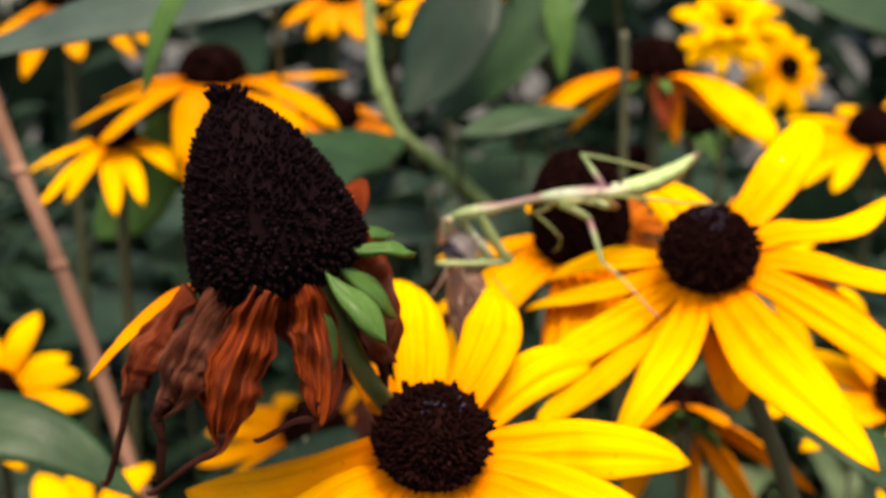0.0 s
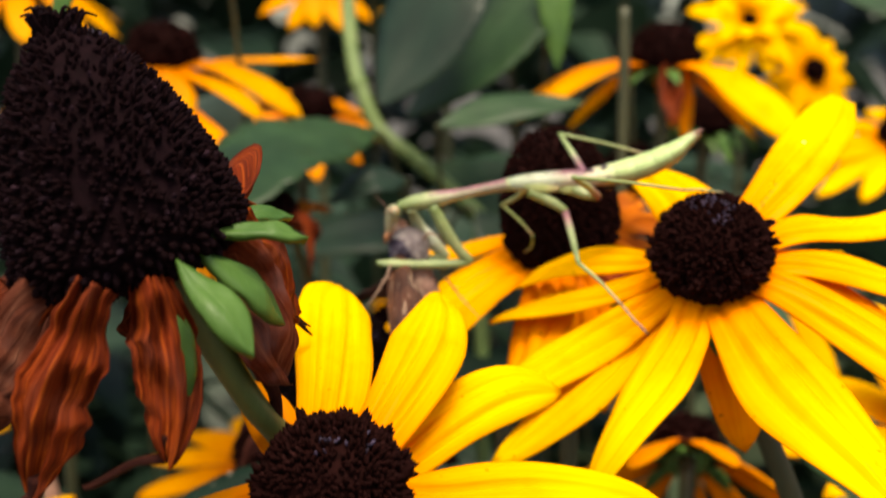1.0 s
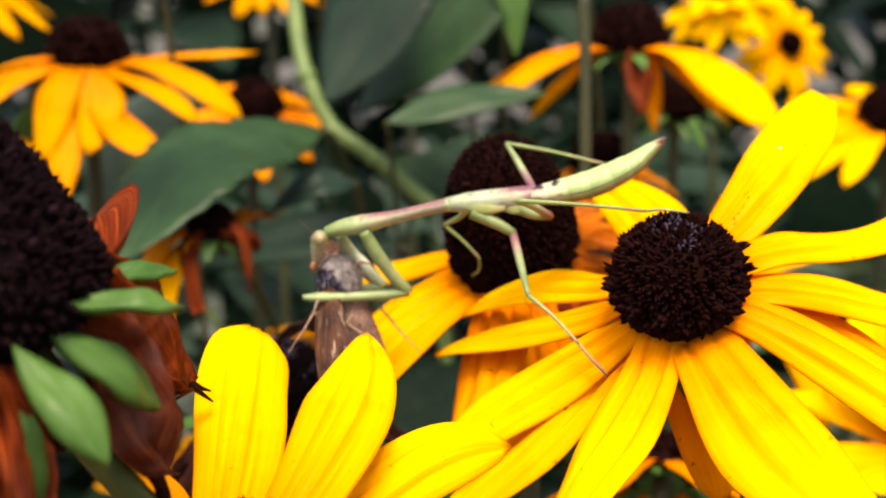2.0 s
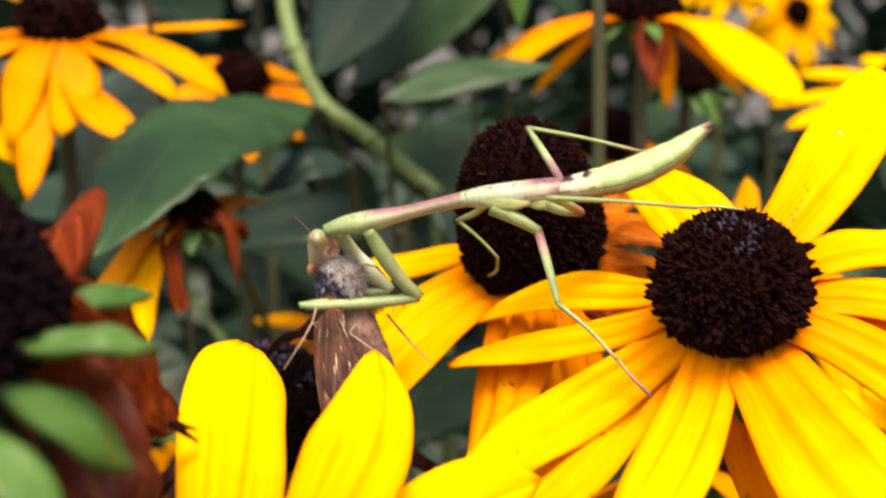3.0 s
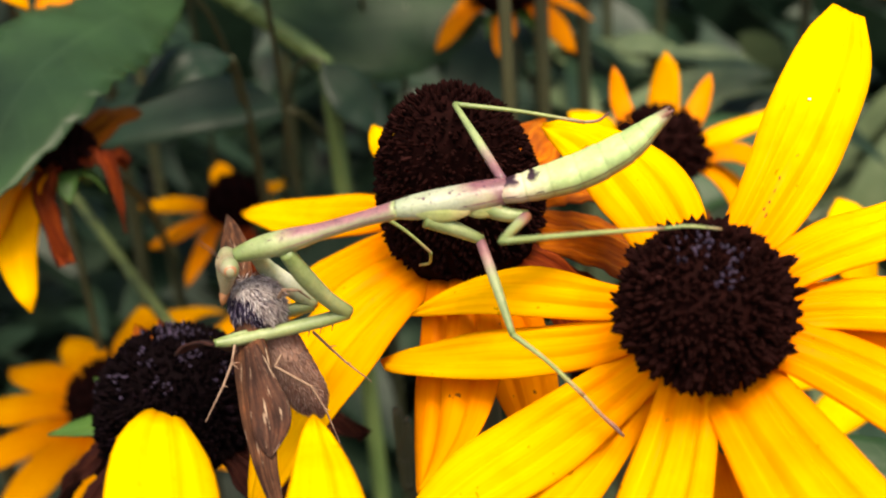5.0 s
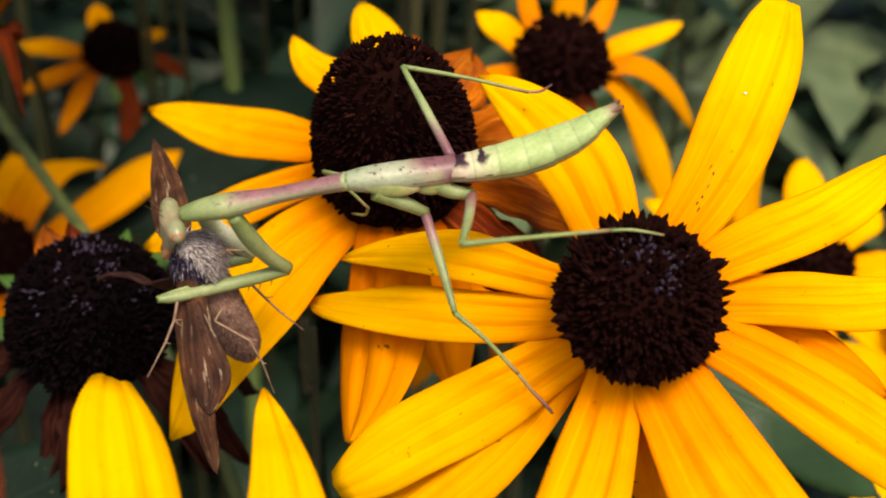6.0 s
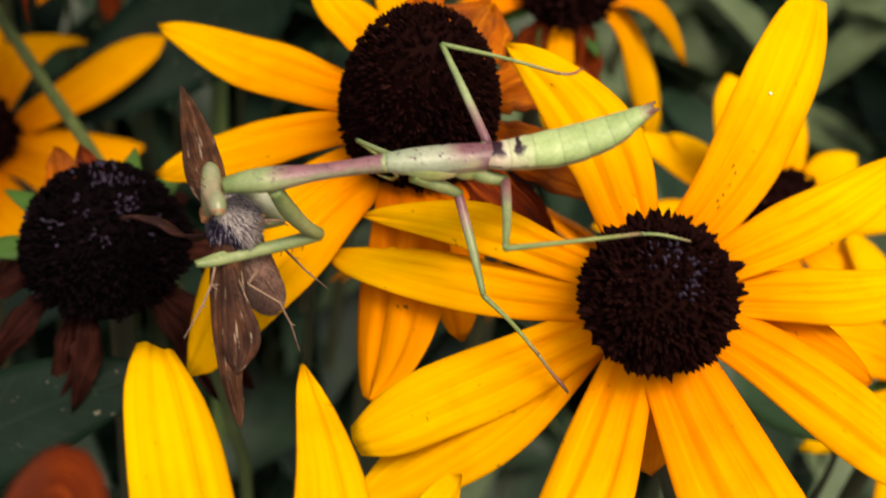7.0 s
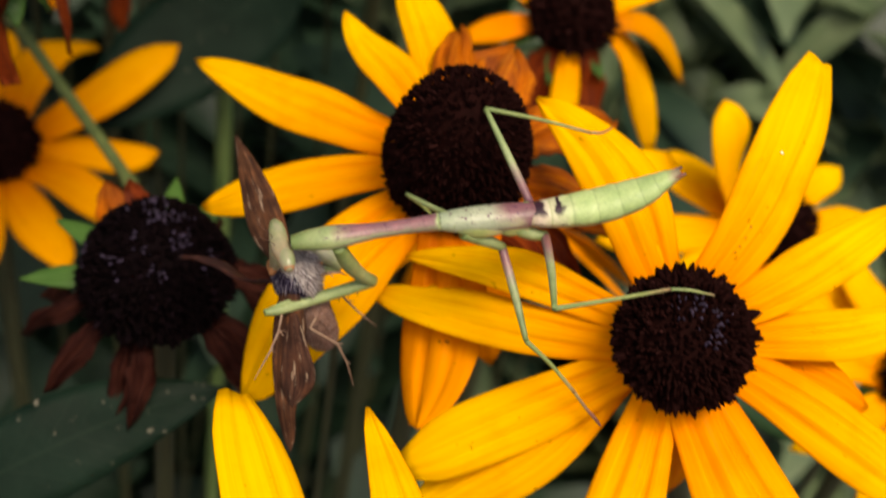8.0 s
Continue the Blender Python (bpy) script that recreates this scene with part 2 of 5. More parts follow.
def part(name, geo, mat, parent=None, label="", flat=False):
    """Links one mesh, given in world centimetres, under a thing or a part."""
    verts, faces, uvs = geo
    o = ORIGIN[parent.name] if parent else Vector((0, 0, 0))
    me = bpy.data.meshes.new(name)
    v = (np.asarray(verts, float) - np.array(o)) * U
    me.from_pydata(v.tolist(), [], faces)
    if uvs is not None:
        layer = me.uv_layers.new(name="UVMap")
        uv = np.asarray(uvs, float)
        idx = np.empty(len(me.loops), dtype=np.int32)
        me.loops.foreach_get("vertex_index", idx)
        layer.data.foreach_set("uv", uv[idx].ravel())
    if not flat:
        me.polygons.foreach_set("use_smooth", [True] * len(me.polygons))
    me.materials.append(mat)
    ob = new(name, me)
    if parent:
        ob.parent = parent
    ORIGIN[ob.name] = o
    if label:
        tagged(ob, label)
    return ob


def join(*geos):
    verts, faces, uvs, n = [], [], [], 0
    for v, f, u in geos:
        v = np.asarray(v, float)
        verts.append(v)
        uvs.append(np.zeros((len(v), 2)) if u is None else np.asarray(u, float))
        faces += [tuple(i + n for i in p) for p in f]
        n += len(v)
    return np.concatenate(verts), faces, np.concatenate(uvs)


def arr(p):
    return np.array(p, float)


def unit(v):
    v = arr(v)
    return v / (np.linalg.norm(v) + 1e-12)


def spline(points, count):
    """A smooth curve through the points (Catmull-Rom)."""
    p = arr(points)
    p = np.vstack([2 * p[0] - p[1], p, 2 * p[-1] - p[-2]])
    out = []
    for s in np.linspace(0, len(p) - 3 - 1e-9, count):
        i, t = int(s), s - int(s)
        a, b, c, d = p[i : i + 4]
        out.append(0.5 * (2 * b + (c - a) * t + (2 * a - 5 * b + 4 * c - d) * t * t + (3 * b - a - 3 * c + d) * t**3))
    return arr(out)


def tube(points, radii, sides=10, count=None, flatten=1.0, up=(0, 0, 1)):
    """A round or oval limb along a smooth curve. radii: at the given points. flatten: its height to its width."""
    count = count or max(2, 5 * (len(points) - 1) + 1)
    c = spline(points, count)
    r = np.maximum(spline([(q, 0, 0) for q in radii], count)[:, 0], 1e-3)
    tan = np.gradient(c, axis=0)
    verts, uvs = [], []
    for i in range(count):
        t = unit(tan[i])
        side = np.cross(t, up)
        side = unit(side) if np.linalg.norm(side) > 1e-3 else unit(np.cross(t, (1, 0.2, 0)))
        top = np.cross(side, t)
        for k in range(sides):
            a = 2 * math.pi * k / sides
            verts.append(c[i] + r[i] * (math.cos(a) * side + flatten * math.sin(a) * top))
            uvs.append((k / sides, i / (count - 1)))
    faces = [(i * sides + k, i * sides + (k + 1) % sides, (i + 1) * sides + (k + 1) % sides, (i + 1) * sides + k) for i in range(count - 1) for k in range(sides)]
    verts += [c[0], c[-1]]
    uvs += [(0.5, 0), (0.5, 1)]
    n = count * sides
    faces += [(n, (k + 1) % sides, k) for k in range(sides)]
    faces += [(n + 1, n - sides + k, n - sides + (k + 1) % sides) for k in range(sides)]
    return arr(verts), faces, arr(uvs)


def ball(centre, axes, rings=8, sides=12, frame_axes=None):
    """An ellipsoid; frame_axes: three unit vectors for its half axes."""
    f = arr(frame_axes) if frame_axes is not None else np.eye(3)
    verts, faces, uvs = [], [], []
    for i in range(rings + 1):
        a = math.pi * (0.001 + 0.998 * i / rings)
        for k in range(sides):
            b = 2 * math.pi * k / sides
            q = arr((math.sin(a) * math.cos(b), math.sin(a) * math.sin(b), math.cos(a))) * axes
            verts.append(arr(centre) + q @ f)
            uvs.append((k / sides, i / rings))
    faces = [(i * sides + k, (i + 1) * sides + k, (i + 1) * sides + (k + 1) % sides, i * sides + (k + 1) % sides) for i in range(rings) for k in range(sides)]
    return arr(verts), faces, arr(uvs)


def sheet(line, halfwidth, normal, cols=11, thick=0.025, cross=None, edge=None, seed=0, rough=0.0, twist=0.0):
    """A solid blade along a curve: line gives its points, halfwidth their half widths, cross(u, s) the lift over its width."""
    line, rows = arr(line), len(line)
    tan = np.gradient(line, axis=0)
    top, uvs, norms = [], [], []
    rng = random.Random(seed)
    shift = rng.uniform(0, 100)
    for i in range(rows):
        s = i / (rows - 1)
        t = unit(tan[i])
        side = unit(np.cross(t, normal if np.ndim(normal) == 1 else normal[i]))
        nrm = np.cross(side, t)
        if twist:
            a = twist * s
            side, nrm = side * math.cos(a) + nrm * math.sin(a), nrm * math.cos(a) - side * math.sin(a)
        for k in range(cols):
            u = 2 * k / (cols - 1) - 1
            w = halfwidth[i] * (edge(s, u) if edge else 1.0)
            lift = halfwidth[i] * (cross(u, s) if cross else 0.0)
            if rough:
                if rough > 0.15:
                    # withered: folds run along the blade, and it buckles a little
                    lift += 0.75 * rough * noise.noise((2.1 * u + shift, 1.6 * s, shift)) + 0.5 * rough * noise.noise((4.6 * u + shift, 2.4 * s, shift + 7)) + 0.2 * rough * noise.noise((9.0 * u, 5.0 * s + shift, shift)) + 0.2 * rough * noise.noise((0.8 * u, 6.0 * s + shift, 3))
                else:
                    lift += rough * noise.noise((1.6 * u + shift, 4.5 * s, shift))
            top.append(line[i] + side * u * w + nrm * lift)
            norms.append(nrm)
            uvs.append((0.5 + 0.5 * u, s))
    top, norms = arr(top), arr(norms)
    n = rows * cols
    faces = []
    for i in range(rows - 1):
        for k in range(cols - 1):
            a, b, c, d = i * cols + k, i * cols + k + 1, (i + 1) * cols + k + 1, (i + 1) * cols + k
            faces += [(a, b, c, d), (n + d, n + c, n + b, n + a)]
    rim = [k for k in range(cols)] + [i * cols + cols - 1 for i in range(1, rows)] + [(rows - 1) * cols + k for k in range(cols - 2, -1, -1)] + [i * cols for i in range(rows - 2, 0, -1)]
    faces += [(rim[j], rim[j - 1], n + rim[j - 1], n + rim[j]) for j in range(len(rim))]
    return np.vstack([top, top - norms * thick]), faces, arr(uvs + uvs)


def frame_of(n):
    n = unit(n)
    e1 = unit(arr((1, 0, 0)) - n * n[0])
    return n, e1, np.cross(n, e1)


def petal_outline(rows, width, sharp):
    s = np.linspace(0, 1, rows)
    rise = 0.60 + 0.40 * np.sin(np.clip(s / 0.58, 0, 1) * math.pi / 2) ** 1.3
    x = np.clip((s - 0.50) / 0.50, 0, 1)
    fall = np.clip(1 - x**sharp, 0, 1) ** (0.62 if sharp < 4 else 0.5)
    return np.maximum(width * rise * fall, width * (0.05 if sharp < 4 else 0.42))


def petal(base, tip, normal, width, bow, seed, sharp=2.4, rough=0.045, groove=0.34, cup=-0.12, rows=20, cols=19, twist=0.0, notch=0.0, sway=None, hook=0.0):
    """sway: how far the blade bends to its side. hook: how far its outer half dips and its inner half rises."""
    base, tip, normal = arr(base), arr(tip), unit(normal)
    rng = random.Random(seed)
    mid = 0.55 * base + 0.45 * tip + normal * bow
    s = np.linspace(0, 1, rows)[:, None]
    line = (1 - s) ** 2 * base + 2 * s * (1 - s) * mid + s * s * tip
    by_chance, waves = rng.uniform(-0.12, 0.12), rng.uniform(0.8, 1.6)
    line = line + np.cross(unit(tip - base), normal) * (by_chance * np.sin(s * math.pi * waves) if sway is None else sway * np.sin(s * math.pi))
    line = line - normal * (hook * 4 * s * (1 - s) * (2 * s - 1))
    hw = petal_outline(rows, width * 0.5, sharp)
    g1, g2 = rng.uniform(-0.42, -0.3), rng.uniform(0.3, 0.42)

    def cross(u, q):
        fade = min(1, 3 * q + 0.3) * (1 - 0.85 * q)
        ridges = 0.016 * fade * math.cos(u * 17 + g1 * 9) * (1 - 0.6 * q)
        return cup * u * u * 2 + ridges - groove * fade * (math.exp(-(((u - g1) / 0.11) ** 2)) + math.exp(-(((u - g2) / 0.11) ** 2)))

    def edge(q, u):
        if rough > 0.15:
            # a withered rim is bitten and uneven
            return 1 + 0.34 * noise.noise((4.5 * q + seed, 2.0 * (u > 0), seed)) + 0.16 * noise.noise((13.0 * q + seed, 2.0 * (u > 0), seed))
        return 1 + 0.05 * math.sin(9 * q + seed) * u

    verts, faces, uvs = sheet(line, hw, normal, cols, 0.022, cross, edge, seed, rough, twist)
    if notch:
        # the tip is cut by a shallow bay, with a lobe on either side
        u, q = 2 * uvs[:, 0] - 1, uvs[:, 1]
        bay = notch * np.exp(-(((u - 0.1) / 0.38) ** 2)) * np.clip((q - 0.82) / 0.18, 0, 1) ** 2
        verts = verts - bay[:, None] * unit(line[-1] - line[-4])
    return verts, faces, uvs


def dome_profile(a, r, h, power):
    """Radius and height at a = 0 (rim) to 1 (crown)."""
    q = a * math.pi / 2
    return r * math.cos(q) ** (2 / power), h * math.sin(q) ** (2 / power)


def floret_spots(c, n, r, h, power, count, size, tall, seed, rim_extra=1.0, crown=None, jitter=0.34, loose=0.0, clumps=0):
    """Place, direction, two sides, width and height of small buds in spirals over a dome, from the rim to the crown."""
    rng = random.Random(seed)
    n, e1, e2 = frame_of(n)
    samples = [dome_profile(a, r, h, power) for a in np.linspace(0, 0.999, 200)]
    area = [0.0]
    for (r0, h0), (r1, h1) in zip(samples, samples[1:]):
        area.append(area[-1] + 0.5 * (r0 + r1) * math.hypot(r1 - r0, h1 - h0))
    area = arr(area) / area[-1]
    spots = []
    for k in range(clumps):
        # opening buds stand round the rim in small blunt bunches
        phi = 2 * math.pi * (k + rng.uniform(-0.3, 0.3)) / clumps
        low = rng.uniform(0.05, 0.42)
        for _ in range(7):
            f = phi + rng.uniform(-0.26, 0.26) * 2 * math.pi / clumps
            out = math.cos(f) * e1 + math.sin(f) * e2
            d = unit(out + 0.55 * n + arr([rng.uniform(-0.35, 0.35) for _ in range(3)]))
            a1 = unit(np.cross(d, n + 0.01 * e1))
            spots.append((arr(c) + r * 0.97 * out + h * (low + rng.uniform(-0.07, 0.1)) * n, d, a1, np.cross(d, a1), rng.uniform(0.038, 0.060), rng.uniform(0.12, 0.25)))
    for i in range(count):
        at = min(0.999, max(0.0, (i + 0.5 + loose * rng.uniform(-22, 22)) / count))
        j = min(198, max(1, int(np.searchsorted(area, at))))
        (ra, ha), (rb, hb) = samples[j - 1], samples[min(199, j + 1)]
        rr, hh = samples[j]
        phi = i * 2.399963 + rng.uniform(-0.04, 0.04) * (1 + 6 * loose)
        out = math.cos(phi) * e1 + math.sin(phi) * e2
        d = unit((hb - ha) * out + (ra - rb) * n)
        if crown is not None:
            d = unit(d + n * crown)
        d = unit(d + arr([rng.uniform(-jitter, jitter) for _ in range(3)]))
        p = arr(c) + rr * out + hh * n
        t = tall * (1 + rim_extra * max(0, 1 - at * 4)) * rng.uniform(0.55, 1.25)
        w = size * rng.uniform(0.8, 1.2) * (1 + 0.5 * rim_extra * max(0, 1 - at * 3) - 0.3 * at)
        a1 = unit(np.cross(d, n + 0.01 * e1))
        spots.append((p, d, a1, np.cross(d, a1), w, t))
    return spots


BUD_SIDES = 5
BUD = [(math.cos(2 * math.pi * q / BUD_SIDES) * g, math.sin(2 * math.pi * q / BUD_SIDES) * g, f) for f, g in ((-0.6, 0.9), (0.3, 1.0), (0.75, 0.6)) for q in range(BUD_SIDES)] + [(0, 0, 1)]
BUD_FACES = [(k * BUD_SIDES + q, k * BUD_SIDES + (q + 1) % BUD_SIDES, (k + 1) * BUD_SIDES + (q + 1) % BUD_SIDES, (k + 1) * BUD_SIDES + q) for k in (0, 1) for q in range(BUD_SIDES)] + [(2 * BUD_SIDES + q, 2 * BUD_SIDES + (q + 1) % BUD_SIDES, 3 * BUD_SIDES) for q in range(BUD_SIDES)]
BUD_MESHES = {}


def bud_mesh(mat):
    if mat.name not in BUD_MESHES:
        me = bpy.data.meshes.new("floret")
        me.from_pydata(BUD, [], BUD_FACES)
        me.polygons.foreach_set("use_smooth", [True] * len(me.polygons))
        me.materials.append(mat)
        BUD_MESHES[mat.name] = me
    return BUD_MESHES[mat.name]


def bud_disc(disc, c, n, r, h, power, count, size, tall, seed, rim_extra, crown, mat, singles, jitter=0.34, loose=0.0, clumps=0):
    """The buds of a disc: those round the rim one by one, the rest joined."""
    spots = floret_spots(c, n, r, h, power, count, size, tall, seed, rim_extra, crown, jitter, loose, clumps)
    o = arr(ORIGIN[disc.name])
    for p, d, a1, a2, w, t in spots[:singles]:
        ob = new("floret", bud_mesh(SINGLE[mat.name]))
        ob.parent = disc
        m = Matrix([[*row, 0] for row in np.stack([a1 * w, a2 * w, d * t], 1) * U] + [[0, 0, 0, 1]])
        m.translation = (p - o) * U
        ob.matrix_basis = m
    verts, faces = [], []
    shape = arr(BUD)
    for k, (p, d, a1, a2, w, t) in enumerate(spots[singles:]):
        verts.append(p + shape[:, :1] * w * a1 + shape[:, 1:2] * w * a2 + shape[:, 2:] * t * d)
        faces += [tuple(i + k * len(BUD) for i in f) for f in BUD_FACES]
    tagged(part("floret_mass", (np.concatenate(verts), faces, None), mat, disc), kind="stuff")


def open_florets(disc, c, n, r, h, power, count, span, phis, seed, size=0.03):
    """Bunches of pale lilac open florets: span from rim 0 to crown 1, phis in degrees."""
    rng = random.Random(seed)
    n, e1, e2 = frame_of(n)
    verts, faces = [], []
    shape = arr(BUD)
    bunches = [(rng.uniform(*span), radians(rng.uniform(*phis))) for _ in range(max(3, count // 9))]
    for k in range(count):
        a, f = bunches[k % len(bunches)]
        rr, hh = dome_profile(min(0.99, max(0.02, a + rng.gauss(0, 0.04))), r, h, power)
        f += rng.gauss(0, 0.13) * r / max(0.2, rr)
        out = math.cos(f) * e1 + math.sin(f) * e2
        d = unit(out * rr / r + n * 0.6 + arr([rng.uniform(-0.4, 0.4) for _ in range(3)]))
        a1 = unit(np.cross(d, e1 + 0.3 * n))
        w, t = size * rng.uniform(0.35, 0.85), size * rng.uniform(0.9, 2.2)
        verts.append(arr(c) + rr * out + hh * n + shape[:, :1] * w * a1 + shape[:, 1:2] * w * np.cross(d, a1) + shape[:, 2:] * t * d)
        faces += [tuple(i + k * len(BUD) for i in q) for q in BUD_FACES]
    tagged(part("open_floret_mass", (np.concatenate(verts), faces, None), LILAC, disc, "tiny greyish-lilac open florets"), kind="stuff")


def dome(c, n, r, h, power, rings=12, sides=28):
    n, e1, e2 = frame_of(n)
    verts, faces = [], []
    for i in range(rings):
        rr, hh = dome_profile(i / (rings - 1) * 0.999, r, h, power)
        for k in range(sides):
            a = 2 * math.pi * k / sides
            verts.append(arr(c) + rr * (math.cos(a) * e1 + math.sin(a) * e2) + hh * n)
    faces = [(i * sides + k, i * sides + (k + 1) % sides, (i + 1) * sides + (k + 1) % sides, (i + 1) * sides + k) for i in range(rings - 1) for k in range(sides)]
    faces.append(tuple(range(sides - 1, -1, -1)))
    return arr(verts), faces, None


def place(c, n, az, reach, rise):
    n, e1, e2 = frame_of(n)
    a = radians(az)
    return arr(c) + reach * (math.cos(a) * e1 + math.sin(a) * e2) + rise * n


def leaf_blade(points, width, normal, seed, serrate=0.05, rows=40, cols=9, droop=-0.12, widest=0.4, thick=0.03):
    line = spline(points, rows)
    s = np.linspace(0, 1, rows)
    w = np.where(s < widest, np.sin(np.clip(s / widest, 0, 1) * math.pi / 2) ** 0.8, np.maximum(np.cos(np.clip((s - widest) / (1 - widest), 0, 1) * math.pi / 2), 0) ** 0.85)
    hw = np.maximum(0.5 * width * w, 0.015)

    def edge(q, u):
        return 1 + serrate * ((q * 13) % 1.0 - 0.5) * abs(u)

    return sheet(line, hw, normal, cols, thick, lambda u, q: droop * u * u + 0.10 * abs(u), edge, seed, 0.05)


def stem_path(c, n, foot, sag=0.35):
    """From the ground up to the back of a flower head."""
    c, n, foot = arr(c), unit(n), arr(foot)
    neck = c - n * 1.4
    low = 0.5 * neck + 0.5 * foot - n * (2.0 * sag)
    return [foot, 0.55 * foot + 0.45 * low, low, 0.3 * low + 0.7 * neck, neck, c - n * 0.1]


def flower(c, n, r, h, petals, label, seed, power=2.6, buds=380, bud=(0.058, 0.13), foot=None, petal_mat=None, sepals=6, floret_mat=None, crown=None, ring=0.8, stem_mat=None, stem_r=0.15, detail=1.0, rim_extra=0.9, group="black-eyed flowers", singles=0, sepal_reach=(1.45, -0.75), stem=None, loose=0.6, clumps=0, open_at=None):
    """A daisy-like flower head on its stem. petals: (azimuth, reach, rise, width, bow, material or None, sharpness, turn and height of the base, twist, notch of the tip, sway, hook)."""
    c = arr(c)
    if foot is None:
        foot = (c[0] + 2.0, c[1] + 4.0, 0)
    f = thing("flower", foot, label, "flower", group)
    part("stem", tube(stem or stem_path(c, n, foot), [stem_r * 1.2] * (len(stem) - 1 if stem else 5) + [stem_r * 1.5], 10, 40), stem_mat or STEM_DARK, f)
    disc = part("disc", dome(c - unit(n) * 0.25, n, r * 0.89, h * 0.90 + 0.25, power), floret_mat or FLORET, f)
    bud_disc(disc, c, n, r * 0.95, h * 0.93, power, buds, bud[0], bud[1], seed, rim_extra, crown, floret_mat or FLORET, singles, 0.42, loose, clumps)
    if open_at:
        open_florets(disc, c, n, r * 0.97, h * 0.97, power, *open_at, seed)
    part("receptacle", dome(c - unit(n) * 0.30, -unit(n), r * 0.7, 0.3, 2.0, 6, 18), SEPAL, f)
    part("collar", dome(c + unit(n) * 0.02, -unit(n), r * 0.9, 0.34, 2.2, 6, 22), floret_mat or FLORET, f)
    for i, (az, reach, rise, width, bow, mat, sharp, *more) in enumerate(petals):
        turn, low, twist, notch, sway, hook = (list(more) + [0, -0.12 - 0.05 * (i % 3), 0.0, 0.0, None, 0.0][len(more):])
        base = place(c, n, az + turn, r * ring, low)
        tip = place(c, n, az, reach, rise)
        part("petal", petal(base, tip, n, width, bow, seed * 31 + i, sharp, 0.28 if mat in (DRIED, DRIED_DARK, RUST) else 0.045, rows=max(10, int(20 * detail)), cols=19 if detail > 0.7 else 7, twist=twist, notch=notch, sway=sway, hook=hook), mat or petal_mat or PETAL, f)
    for i, az in enumerate(sepals if isinstance(sepals, tuple) else [360 * k / sepals + 17 * seed for k in range(sepals)]):
        a, b = place(c, n, az, r * 0.6, -0.3), place(c, n, az + 6, r * sepal_reach[0], sepal_reach[1])
        part("sepal", leaf_blade([a, 0.5 * (a + b) + unit(n) * 0.1, b], 0.42, n, seed + i, 0.0, 10, 5), SEPAL, f)
    return f


# ---- ground and distance ----
g = 6000.0
ground = part("ground", (arr([(-g, -g, 0), (g, -g, 0), (g, g, 0), (-g, g, 0)]), [(0, 1, 2, 3)], None), SOIL)
tagged(ground, "dark bare garden soil under the flower bed", "soil", kind="structure")


def scatter_leaves(count, box, size, seed, mat, name, label):
    """Loose foliage of a bed: many bent blades in one mesh."""
    rng = random.Random(seed)
    verts, faces, uvs = [], [], []
    for _ in range(count):
        p = arr([rng.uniform(*box[0]), rng.uniform(*box[1]), rng.uniform(*box[2])])
        a = rng.uniform(0, 2 * math.pi)
        d = unit((math.cos(a), math.sin(a), rng.uniform(-0.7, 0.5)))
        side = unit(np.cross(d, (0, 0, 1)) + arr([0, 0, rng.uniform(-0.6, 0.6)]))
        up = np.cross(side, d)
        long = rng.uniform(*size)
        w = long * rng.uniform(0.13, 0.22)
        b = len(verts)
        steps = 5
        for i in range(steps + 1):
            s = i / steps
            ww = w * math.sin(math.pi * min(1, 0.06 + s * 0.93)) ** 0.8
            q = p + d * long * s - arr((0, 0, 1)) * long * 0.35 * s * s
            for u in (-1, 0, 1):
                verts.append(q + side * ww * u + up * (0.22 * ww * abs(u)))
                uvs.append((0.5 + 0.5 * u, s))
        for i in range(steps):
            for k in (0, 1):
                faces.append((b + 3 * i + k, b + 3 * i + k + 1, b + 3 * i + k + 4, b + 3 * i + k + 3))
    return tagged(part(name, (arr(verts), faces, arr(uvs)), mat), label, "foliage", kind="stuff")


scatter_leaves(2100, ((-45, 65), (54, 120), (4, 53)), (6, 12), 3, LEAF_BED_SHADE, "bed_foliage", "green leaves crowding the flower bed behind the blooms, coloured dark for shade")
scatter_leaves(900, ((-24, 36), (46, 66), (2, 43)), (5, 10), 4, LEAF_BED_SHADE, "low_foliage", "green leaves low among the stems, coloured dark for shade")
scatter_leaves(2600, ((-160, 220), (130, 320), (0, 160)), (14, 30), 5, LEAF_BED_SHADE, "far_foliage", "soft green shrubs far behind the bed, coloured dark for shade")
# sunlit haze is put into the pale colour of these leaves
scatter_leaves(520, ((9, 42), (47, 60), (12, 50)), (4, 9), 6, LEAF_HAZE, "light_foliage", "leaves at the right of the bed, coloured lighter for hazy sunlight")

